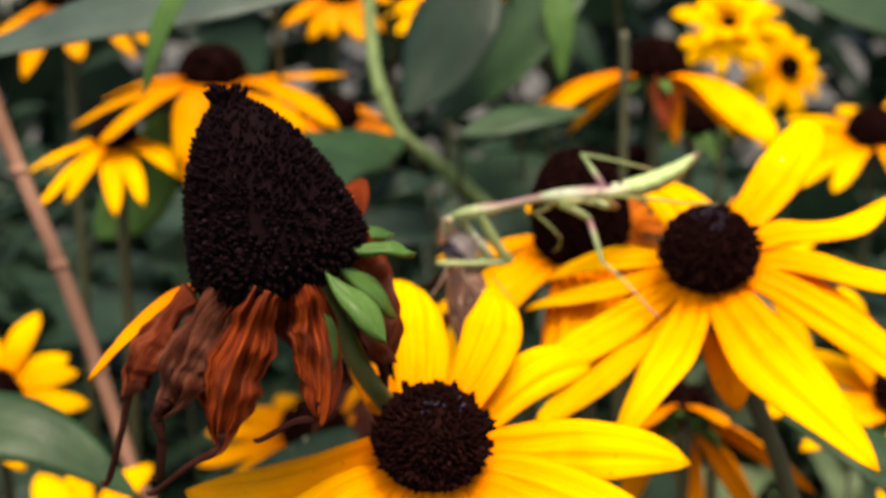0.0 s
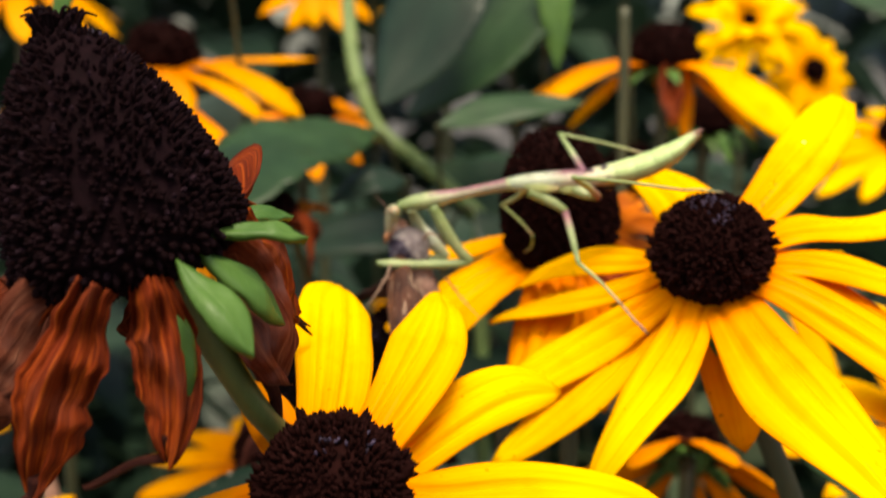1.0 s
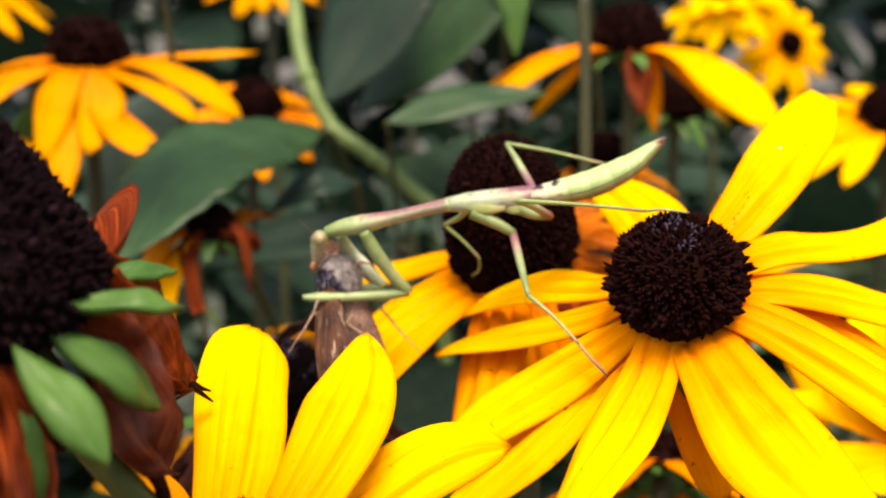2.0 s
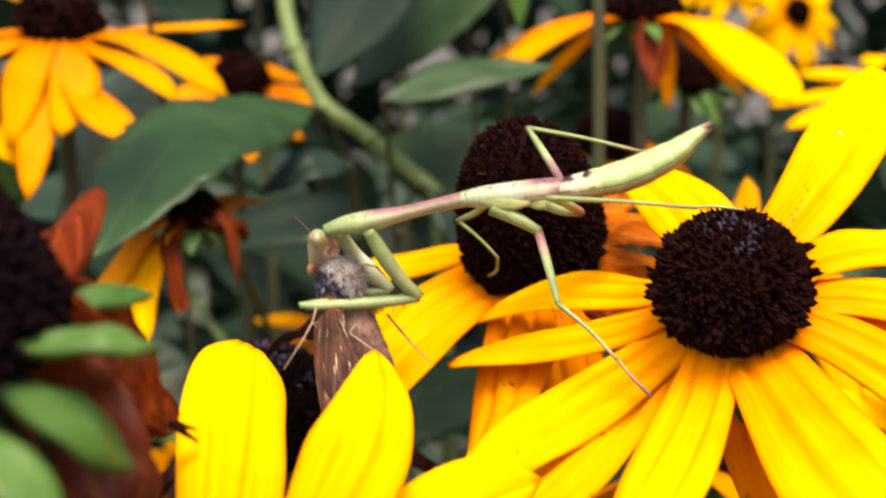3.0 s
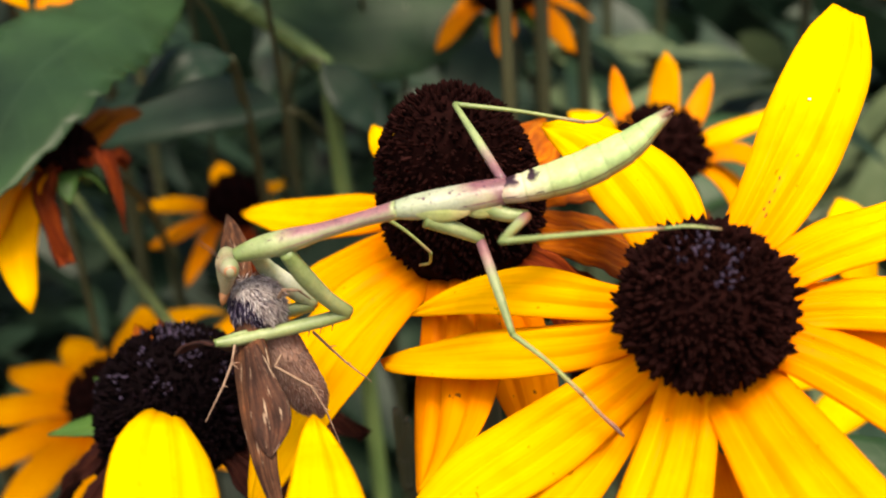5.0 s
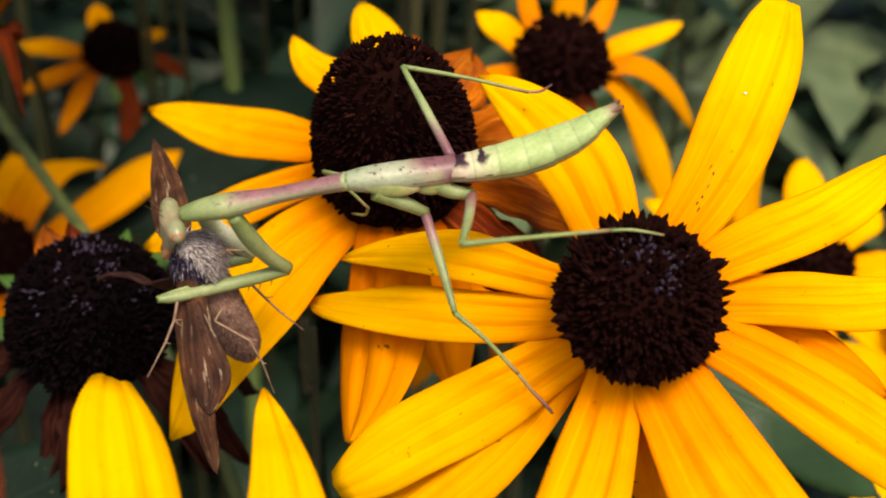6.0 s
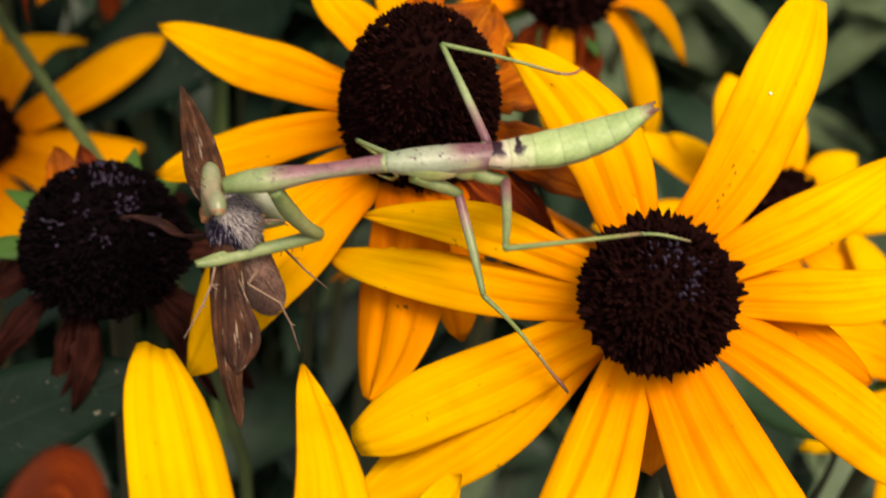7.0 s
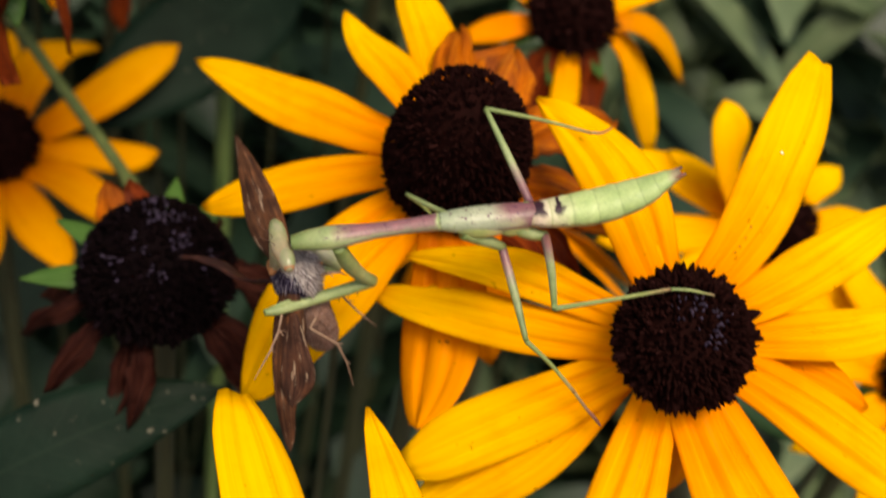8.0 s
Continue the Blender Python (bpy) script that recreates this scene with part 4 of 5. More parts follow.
flower((6.5, 43.0, 55.2), (-0.1, -0.3, 0.95), 0.9, 0.9, ring_of(7, 2.2, -1.2, 0.7, 18, PETAL_ORANGE), "dark cone with short orange petals", 17, 2.6, 220, foot=(6, 46, 0), detail=0.6)
flower((-3.8, 44.0, 57.0), (0.2, -0.5, 0.8), 0.75, 0.7, ring_of(9, 2.8, -0.8, 0.9, 19, PETAL_ORANGE), "small orange-yellow daisy flower in shade", 18, 2.6, 200, foot=(-4, 47, 0), detail=0.6)
flower((-4.3, 52.0, 61.6), (0.1, -0.6, 0.7), 0.6, 0.6, ring_of(12, 2.5, -0.7, 0.85, 20, PETAL_SHADE_OCHRE), "yellow flower high among the rear leaves", 19, 2.6, 120, foot=(-4, 55, 0), detail=0.6)
flower((-13.8, 46.0, 61.2), (0.0, -0.2, 0.95), 0.8, 0.7, ring_of(10, 3.4, -2.0, 0.9, 21, PETAL_SHADE_OCHRE), "yellow daisy flower with hanging petals behind a leaf", 20, 2.6, 160, foot=(-14, 49, 0), detail=0.6)
flower((0.4, 62.0, 62.0), (0.0, -0.5, 0.8), 0.7, 0.6, ring_of(10, 3.0, -1.4, 0.9, 22), "yellow flower far back at the top of the bed", 21, 2.6, 120, foot=(0, 65, 0), detail=0.6)
flower((6.4, 31.8, 49.9), (0.1, 0.75, 0.65), 0.8, 0.8, ring_of(9, 3.2, -2.0, 0.85, 23, PETAL_ORANGE), "low orange-yellow flower with hanging petals", 22, 2.6, 200, foot=(7, 34, 0), detail=0.6)
flower((11.4, 29.2, 51.15), (0.05, -0.4, 0.9), 0.8, 0.8, [(130.9, 2.53, 1.9, 1.1, 0.67, None, 2.1, -1.4, -0.16, 0.09, 0.0, -0.5, -0.4), (137.2, 2.66, -0.05, 0.65, 0.2, None, 2.2)] + ring_of(12, 3.3, -0.6, 0.85, 24, skip=(3, 4)), "open yellow daisy flower low beside the bloom", 23, 2.6, 220, foot=(13, 32, 0), detail=0.7)
flower((13.2, 25.5, 50.2), (0.0, -0.4, 0.9), 0.8, 0.8, ring_of(11, 3.3, -0.8, 0.85, 25), "open yellow daisy flower low in the bed", 24, 2.6, 220, foot=(14, 28, 0), detail=0.7)
flower((-9.2, 29.5, 47.3), (0.1, -0.5, 0.85), 0.9, 0.8, ring_of(11, 3.0, -0.8, 0.9, 26), "yellow daisy flower low under the leaves", 25, 2.6, 200, foot=(-9, 32, 0), detail=0.6)
flower((-1.05, 43.0, 50.1), (0.0, -0.3, 0.95), 0.8, 0.8, [(165, 2.8, -0.3, 0.7, 0.2, PETAL_SHADE_OCHRE, 2.2), (-174, 2.5, -0.9, 0.7, 0.2, PETAL_ORANGE, 2.2), (104, 2.1, 0.0, 0.7, 0.1, PETAL_SHADE_OCHRE, 2.4), (39, 1.7, -0.2, 0.5, 0.1, PETAL_SHADE_OCHRE, 2.2), (-140, 2.1, -1.5, 0.6, 0.3, PETAL_ORANGE, 2.0), (-80, 1.9, -1.9, 0.6, 0.3, DRIED, 2.0), (0, 2.0, -1.0, 0.6, 0.2, DRIED, 2.0)], "dark-centred orange flower shaded behind the stems", 26, 2.6, 200, foot=(-1, 46, 0), detail=0.6)


# ---- leaves and bare stems ----
def leaf(points, width, normal, label, seed, mat=None, foot=None, bend=None, **more):
    """A leaf on its own thin stalk, which leads back and down into the bed."""
    p, q = arr(points[0]), arr(points[1])
    rng = random.Random(seed)
    foot = arr(foot or (p[0] + rng.uniform(-1, 4), p[1] + 9.0, 0))
    f = thing("leaf", foot, label, "leaf", "bed leaves")
    bend = p + unit(p - q) * 5.0 + arr((0, 4.0, -2.0)) if bend is None else arr(bend)
    s = np.linspace(0, 1, 24)[:, None]
    part("stalk", tube((1 - s) ** 2 * foot + 2 * s * (1 - s) * bend + s * s * p, np.linspace(0.10, 0.06, 24), 7, 24), STEM_DARK, f)
    part("blade", leaf_blade(points, width, normal, seed, **more), mat or LEAF, f)
    return f


leaf([(-1.17, 37.67, 56.8), (-2.36, 35.26, 56.79), (-3.52, 32.83, 56.43), (-4.51, 30.3, 54.82)], 2.9, (-0.3, -0.8, 0.17), "broad green leaf with a finely toothed edge", 31, serrate=0.11, widest=0.67, rows=105)
leaf([(-1.5, 31.0, 61.6), (-5.0, 30.0, 61.0), (-8.0, 29.5, 60.4), (-11.5, 29.0, 59.3)], 2.2, (0.1, -0.6, 0.8), "long green leaf arching above the flowers", 32, LEAF_SKY_SHEEN, foot=(-3, 58, 0), bend=(-1.5, 50, 76))
leaf([(-5.6, 28.0, 61.2), (-6.2, 27.8, 60.2), (-6.7, 27.8, 58.6)], 0.6, (-0.3, -0.8, 0.3), "slim pale leaf tip hanging down", 33, SEPAL, bend=(-5.0, 46, 78))
# the lighter leaf green stands for sky sheen on this blade
leaf([(-13.5, 24.0, 51.8), (-10.0, 24.0, 52.2), (-8.0, 24.0, 51.9), (-6.2, 24.0, 50.6)], 1.7, (0.1, -0.6, 0.8), "green leaf low at the border, lighter colour for its sheen", 34, serrate=0.03)
# real pale specks; the dark green stands for the shade it lies in
leaf([(-6.5, 25.4, 48.9), (-3.6, 25.7, 50.32), (-1.9, 25.95, 50.98), (-0.2, 26.0, 51.45)], 1.6, (-0.05, -0.6, 0.8), "green leaf with pale specks, coloured dark for the shade", 35, LEAF_SPECKED_SHADE, serrate=0.03, widest=0.45)
leaf([(1.5, 40.0, 62.0), (0.5, 39.5, 60.5), (-0.3, 39.0, 58.8), (-1.2, 38.5, 57.4)], 3.2, (-0.4, -0.8, 0.3), "broad dull green leaf behind the stem", 36, LEAF_SHADE)
leaf([(5.0, 42.0, 62.5), (3.0, 41.0, 60.5), (1.2, 40.5, 58.5), (-0.5, 40.0, 57.0)], 3.0, (-0.5, -0.7, 0.5), "broad dull green leaf in the shade", 37)
leaf([(3.6, 40.5, 62.0), (3.7, 40.0, 60.3), (3.8, 39.8, 58.4)], 1.0, (0, -1, 0.1), "bright green leaf hanging between stems", 38, SEPAL)
leaf([(1.57, 41.0, 54.25), (2.18, 40.7, 53.56), (2.6, 40.5, 53.0), (2.98, 40.3, 52.45)], 1.5, (0.4, -0.7, 0.6), "green leaf lying behind the mantis", 39, LEAF_SHADE)
leaf([(0.5, 36.5, 57.0), (2.4, 37.0, 57.5), (4.4, 37.5, 57.6)], 1.2, (0.0, -0.6, 0.8), "narrow green leaf behind the dark cone", 40, bend=(0.6, 44, 54))
leaf([(4.0, 42.0, 49.5), (2.0, 40.5, 49.2), (-0.4, 39.0, 48.4), (-2.2, 38.0, 47.4)], 3.0, (0, -0.6, 0.8), "large bluish-green leaf in deep shade", 41, LEAF_DEEP_SHADE)
leaf([(12.0, 38.0, 52.5), (9.5, 37.0, 52.0), (7.5, 36.0, 51.0)], 2.4, (0, -0.6, 0.8), "large grey-green leaf low in the shade", 42)
leaf([(22.0, 50.0, 58.5), (18.0, 49.5, 60.5), (14.0, 49.0, 61.2)], 3.0, (0, -0.7, 0.7), "wide grey-green leaf at the back", 43)
leaf([(10.6, 24.6, 50.0), (9.0, 25.4, 51.2), (7.5, 26.4, 51.6)], 1.4, (0, -0.5, 0.85), "smooth green leaf under the yellow petals", 45)
leaf([(-9.0, 44.0, 54.0), (-7.0, 43.0, 56.0), (-5.0, 42.0, 57.6)], 2.8, (0.2, -0.8, 0.4), "mid green leaf behind the seed cone", 46, LEAF_SKY_SHEEN)
leaf([(-12.0, 42.0, 53.0), (-10.0, 41.0, 55.0), (-9.0, 40.0, 57.5)], 2.4, (0.2, -0.8, 0.4), "bright green leaf among bare stems", 47, SEPAL)

leaf([(6.1, 44.0, 54.3), (3.6, 43.5, 54.5), (1.55, 43.0, 54.7), (0.2, 43.0, 55.4)], 3.4, (0.0, -0.7, 0.7), "broad mid green leaf behind the node of a stem", 48)
leaf([(0.58, 41.0, 53.2), (-1.37, 41.0, 53.6), (-3.3, 41.0, 53.3), (-4.9, 41.0, 52.7)], 2.2, (0.0, -0.5, 0.85), "olive leaf coloured dark for the shade of the bed", 49, LEAF_SHADE)
leaf([(-0.33, 37.0, 55.5), (-1.2, 36.5, 55.6), (-2.3, 36.0, 55.0)], 1.1, (0.0, -0.6, 0.8), "small green leaf under a pale stem, coloured dark for shade", 50, LEAF_SHADE, bend=(0.0, 44, 53))


def bare_stem(points, radius, label, mat, seed, nodes=0):
    f = thing("stem", points[0], label, "stem", "bare stems")
    part("stalk", tube(points, [radius] * len(points), 9, 8 * len(points)), mat, f)
    for i in range(nodes):
        p = spline(points, 40)[int(39 * (0.5 + 0.4 * i / max(1, nodes)))]
        part("node", ball(p, (radius * 1.35, radius * 1.35, radius * 0.9), 6, 9), mat, f)
    return f


bare_stem([(2.2, 42.0, 0), (2.0, 41.6, 40), (1.75, 41.4, 52.0), (1.72, 41.6, 53.6), (1.55, 41.75, 54.1), (0.25, 42.1, 55.21), (-0.71, 42.2, 55.93), (-1.45, 42.6, 56.5), (-2.04, 43.0, 57.69), (-2.43, 43.8, 59.09), (-2.67, 44.8, 61.74), (-2.8, 45.5, 66)], 0.23, "smooth pale green stem bending upward", STEM, 1, 3)
bare_stem([(5.1, 35.5, 0), (5.15, 35.2, 40), (5.1, 35.0, 56.5), (5.05, 35.0, 60.0)], 0.135, "upright olive stem with a brown withered top", STEM_DARK, 2, 1)
bare_stem([(-5.5, 33, 0), (-7.0, 33, 40), (-8.8, 33, 48.3), (-10.3, 33, 53.4), (-11.7, 33, 57.4), (-12.6, 33, 61)], 0.2, "dry reddish-brown leaning stem", STEM_BROWN, 3, 3)
bare_stem([(1.5, 28.5, 0), (1.4, 28.6, 40.0), (0.9, 29.0, 47.0), (-0.2, 30.4, 49.6), (-1.31, 33.2, 50.06), (-2.4, 36.0, 50.21), (-4.21, 40.66, 50.47), (-6.02, 45.3, 50.72), (-7.9, 50.0, 51.0)], 0.13, "olive green stem leaning through the shade", STEM_OLIVE, 4, 2)
bare_stem([(2.6, 28.5, 0), (2.2, 28.2, 47.0), (2.02, 28.1, 50.5), (1.98, 28.1, 51.9)], 0.08, "dull dry upright stalk", STEM_DARK, 5, 3)


# ---- the mantis ----
def mantis_material(name, stops, top=None, top_span=(0.0, 0.0), bands=0, spot=None, dots=0.0, wide=(0.07, 0.13)):
    """Colour along a limb or body; top: a band along its back."""
    m, n, l, b = material(name, 0.42, 0.45)
    u, v = uv_axis(m, 0), uv_axis(m, 1)
    wob = maths(m, "ADD", v, maths(m, "MULTIPLY", maths(m, "SUBTRACT", noise_node(m, 6, 3), 0.5), 0.12))
    c = ramp(m, wob, stops)
    if top:
        near = maths(m, "ABSOLUTE", maths(m, "SUBTRACT", u, 0.25))
        band = ramp(m, maths(m, "ADD", near, maths(m, "MULTIPLY", maths(m, "SUBTRACT", noise_node(m, 9, 3), 0.5), 0.12)), [(wide[0], (1, 1, 1)), (wide[1], (0, 0, 0))])
        zone = maths(m, "MULTIPLY", ramp(m, wob, [(top_span[0] - 0.06, (0, 0, 0)), (top_span[0] + 0.08, (1, 1, 1))]), ramp(m, wob, [(top_span[1], (1, 1, 1)), (top_span[1] + 0.02, (0, 0, 0))]))
        c = mix(m, maths(m, "MULTIPLY", band, zone), c, top)
        if spot:
            dot = maths(m, "MULTIPLY", ramp(m, maths(m, "ABSOLUTE", maths(m, "SUBTRACT", wob, spot)), [(0.014, (1, 1, 1)), (0.026, (0, 0, 0))]), band)
            c = mix(m, dot, c, top)
    if bands:
        ring = maths(m, "SINE", maths(m, "MULTIPLY", v, 6.283 * bands))
        c = mix(m, maths(m, "MULTIPLY", ramp(m, ring, [(0.90, (0, 0, 0)), (1.0, (1, 1, 1))]), 0.35), c, (0.16, 0.22, 0.08))
        # brown along the belly: the shadow underneath, put into the colour
        under = maths(m, "ABSOLUTE", maths(m, "SUBTRACT", u, 0.75))
        c = mix(m, ramp(m, under, [(0.12, (0.85,) * 3), (0.2, (0, 0, 0))]), c, (0.17, 0.10, 0.05))
    c = mix(m, 0.55, c, ramp(m, noise_node(m, 5, 5), [(0.3, (0.62, 0.70, 0.60)), (0.5, (0.95, 0.95, 0.9)), (0.7, (1.25, 1.15, 1.2))]), "MULTIPLY")
    c = mix(m, 0.45, c, ramp(m, noise_node(m, 22, 4), [(0.3, (0.65, 0.68, 0.6)), (0.65, (1.1, 1.08, 1.08))]), "MULTIPLY")
    if dots:
        peck = ramp(m, noise_node(m, 17, 2), [(0.60, (0, 0, 0)), (0.66, (dots,) * 3)])
        c = mix(m, maths(m, "MULTIPLY", peck, ramp(m, maths(m, "ABSOLUTE", maths(m, "SUBTRACT", u, 0.25)), [(0.12, (1, 1, 1)), (0.2, (0, 0, 0))])), c, (0.07, 0.02, 0.045))
    l.new(c, b.inputs["Base Color"])
    b.inputs["Subsurface Weight"].default_value = 0.22
    b.inputs["Subsurface Radius"].default_value = (0.0012, 0.0014, 0.0006)
    bump(m, noise_node(m, 30, 3), 0.25, 0.02)
    return m


GREEN, PALE, MAUVE, PURPLE = (0.150, 0.205, 0.070), (0.250, 0.30, 0.145), (0.23, 0.11, 0.12), (0.10, 0.035, 0.06)
M_PRO = mantis_material("mantis_pronotum", [(0.0, GREEN), (0.36, PALE), (0.62, (0.235, 0.24, 0.15)), (0.93, (0.22, 0.19, 0.14)), (0.985, PALE)], (0.21, 0.095, 0.11), (0.40, 0.96), dots=0.75, wide=(0.13, 0.21))
M_THX = mantis_material("mantis_thorax", [(0.0, (0.26, 0.31, 0.21)), (0.5, (0.29, 0.31, 0.23)), (0.74, (0.30, 0.26, 0.17)), (0.86, (0.20, 0.10, 0.11)), (1.0, (0.075, 0.022, 0.04))], (0.17, 0.07, 0.085), (0.56, 1.0), 0, 0.96, 1.0, (0.10, 0.2))
M_ABD = mantis_material("mantis_abdomen", [(0.0, (0.36, 0.24, 0.20)), (0.10, (0.50, 0.44, 0.33)), (0.3, (0.34, 0.44, 0.19)), (0.84, (0.29, 0.39, 0.16)), (0.93, (0.27, 0.24, 0.14)), (1.0, (0.17, 0.11, 0.075))], (0.026, 0.007, 0.014), (-0.2, 0.095), 8.5, 0.20, 0.0, (0.11, 0.17))
M_LEG = mantis_material("mantis_leg", [(0.0, PURPLE), (0.2, MAUVE), (0.34, (0.24, 0.2, 0.15)), (0.46, PALE), (1.0, GREEN)])
M_TIB = mantis_material("mantis_tibia", [(0.0, GREEN), (0.7, (0.22, 0.26, 0.09)), (1.0, (0.24, 0.15, 0.08))])
M_TAR = mantis_material("mantis_tarsus", [(0.0, (0.24, 0.19, 0.09)), (0.5, (0.18, 0.07, 0.05)), (1.0, (0.08, 0.03, 0.03))])
M_ARM = mantis_material("mantis_foreleg", [(0.0, GREEN), (0.6, PALE), (1.0, GREEN)])
M_HEAD = mantis_material("mantis_head", [(0.0, (0.20, 0.27, 0.11)), (0.5, (0.27, 0.24, 0.15)), (0.85, (0.24, 0.17, 0.11)), (1.0, (0.30, 0.13, 0.06))])
M_MOUTH = plain_material("mantis_mouth", (0.16, 0.06, 0.025), (0.36, 0.16, 0.06), 12, 0.5)
M_PALE = mantis_material("mantis_inner_foreleg", [(0.0, PALE), (0.5, (0.50, 0.53, 0.42)), (1.0, PALE)])
M_BUD = mantis_material("mantis_wing_pad", [(0.0, PALE), (0.6, (0.30, 0.33, 0.12)), (1.0, (0.36, 0.30, 0.15))])
M_EYE = plain_material("mantis_eye", (0.15, 0.22, 0.09), (0.27, 0.21, 0.15), 5, 0.3, 0.5, 0.1, (0.4, 1, 1))
M_DARK = plain_material("mantis_dark", (0.05, 0.02, 0.015), (0.12, 0.06, 0.04), 9, 0.5)


def build_mantis():
    m = thing("mantis", (2.5, 23.7, 56.6), "pale green praying mantis with mauve neck gripping a moth", "mantis")
    part("pronotum", tube([(0.20, 23.96, 56.42), (0.45, 23.92, 56.49), (0.75, 23.88, 56.55), (1.15, 23.84, 56.64), (1.6, 23.78, 56.75), (1.96, 23.735, 56.83)], [0.10, 0.15, 0.165, 0.115, 0.105, 0.125], 18, 40, 0.8), M_PRO, m, "mauve and green neck shield")
    part("thorax", tube([(1.95, 23.735, 56.83), (2.2, 23.71, 56.85), (2.6, 23.69, 56.88), (2.95, 23.66, 56.92), (3.15, 23.645, 56.95)], [0.115, 0.165, 0.19, 0.185, 0.16], 18, 30, 0.85), M_THX, m)
    pts = spline([(3.05, 23.65, 56.93), (3.45, 23.6, 57.0), (3.95, 23.54, 57.13), (4.4, 23.48, 57.35), (4.68, 23.45, 57.57), (4.84, 23.42, 57.70)], 60)
    rad = spline([(r, 0, 0) for r in (0.165, 0.225, 0.262, 0.225, 0.135, 0.07)], 60)[:, 0]
    rad = rad * (1 + 0.045 * ((np.arange(60) / 60 * 8.5) % 1.0 - 0.5))
    part("abdomen", tube(pts, rad, 20, 60, 0.74), M_ABD, m, "pale green banded abdomen with dark base")
    for dy in (-0.05, 0.05):
        part("cercus", tube([(4.72, 23.43 + dy, 57.64), (4.80, 23.42 + 1.2 * dy, 57.70), (4.87, 23.41 + 1.3 * dy, 57.745)], [0.028, 0.026, 0.014], 6), M_TAR, m)
    for s in (-1, 1):
        for x0, x1 in ((2.10, 2.72), (2.62, 3.06)):
            line = spline([(x0, 23.70 - 0.02 * (x0 - 2.2) + s * 0.13, 56.88), (0.5 * (x0 + x1), 23.68 + s * 0.168, 56.845), (x1, 23.66 + s * 0.155, 56.815)], 16)
            part("wing_bud", sheet(line, 0.128 * np.maximum(np.sin(np.linspace(0.3, 3.0, 16)), 0.1) ** 0.7, (0, s, 0.25), 9, 0.02, lambda u, q: -0.34 * u * u), M_BUD, m, "yellow-green wing pad")

    def limb(name, pts2, radii, mat, parent=m, label="", flatten=1.0, sides=9):
        return part(name, tube(pts2, radii, sides, 7 * (len(pts2) - 1) + 1, flatten), mat, parent, label)

    # near middle leg
    limb("coxa", [(2.25, 23.62, 56.74), (2.55, 23.6, 56.6), (2.84, 23.64, 56.42)], [0.10, 0.085, 0.06], M_ARM)
    limb("femur", [(2.82, 23.66, 56.43), (2.89, 23.12, 56.12), (2.96, 22.61, 55.77)], [0.058, 0.055, 0.035], M_LEG)
    limb("tibia", [(2.96, 22.61, 55.77), (3.27, 22.40, 55.53), (3.59, 22.17, 55.21)], [0.034, 0.026, 0.024], M_TIB)
    limb("tarsus", [(3.59, 22.17, 55.21), (3.73, 22.04, 55.05), (3.84, 21.95, 54.95), (3.92, 21.86, 54.87)], [0.022, 0.02, 0.024, 0.014], M_TAR)
    # near hind leg
    limb("coxa", [(2.9, 23.6, 56.8), (3.1, 23.55, 56.72), (3.33, 23.52, 56.68)], [0.10, 0.085, 0.065], M_ARM)
    limb("femur", [(3.32, 23.54, 56.67), (3.05, 22.65, 56.93), (2.78, 21.85, 57.13)], [0.062, 0.052, 0.034], M_LEG)
    limb("tibia", [(2.78, 21.85, 57.13), (3.6, 22.0, 57.05), (4.42, 22.2, 56.93)], [0.034, 0.024, 0.022], M_TIB)
    limb("tarsus", [(4.42, 22.2, 56.93), (4.65, 22.14, 56.95), (4.95, 22.05, 56.92)], [0.02, 0.017, 0.012], M_TIB)
    # far hind leg
    limb("coxa", [(2.95, 23.72, 56.9), (3.05, 23.78, 56.95), (3.13, 23.8, 57.0)], [0.09, 0.07, 0.055], M_LEG)
    limb("femur", [(3.13, 23.79, 57.0), (2.97, 24.4, 57.28), (2.81, 25.05, 57.54)], [0.055, 0.05, 0.032], M_LEG)
    limb("tibia", [(2.81, 25.05, 57.54), (3.55, 24.97, 57.4), (4.28, 24.88, 57.22)], [0.032, 0.024, 0.022], M_TIB)
    limb("tarsus", [(4.28, 24.88, 57.22), (4.44, 24.86, 57.23), (4.57, 24.86, 57.31)], [0.02, 0.018, 0.012], M_TAR)
    # far middle leg
    limb("femur", [(2.25, 23.8, 56.78), (2.08, 24.3, 56.55), (1.86, 24.82, 56.36)], [0.045, 0.038, 0.028], M_ARM)
    limb("tibia", [(1.86, 24.82, 56.36), (2.12, 24.78, 56.15), (2.38, 24.72, 55.88)], [0.026, 0.02, 0.018], M_TIB)
    limb("tarsus", [(2.38, 24.72, 55.88), (2.38, 24.95, 55.65), (2.28, 25.25, 55.5)], [0.02, 0.018, 0.012], M_TIB)
    # near foreleg: coxa, grasping femur folded back, tibia along it
    limb("coxa", [(0.74, 23.8, 56.46), (0.92, 23.88, 56.1), (1.14, 24.0, 55.75), (1.34, 24.1, 55.52)], [0.085, 0.105, 0.09, 0.085], M_ARM, flatten=1.0, sides=12)
    arm = limb("femur", [(1.34, 24.1, 55.52), (1.0, 24.02, 55.49), (0.5, 23.86, 55.50), (0.05, 23.7, 55.53), (-0.13, 23.65, 55.55)], [0.085, 0.085, 0.08, 0.07, 0.045], M_ARM, flatten=0.9, sides=12)
    for i in range(9):
        s = 0.12 + 0.09 * i
        p = arr((1.34, 24.1, 55.45)) * (1 - s) + arr((-0.13, 23.65, 55.48)) * s
        part("spine", tube([p, p + arr((-0.03, -0.05, -0.09))], [0.012, 0.003], 5, 4), M_DARK, arm)
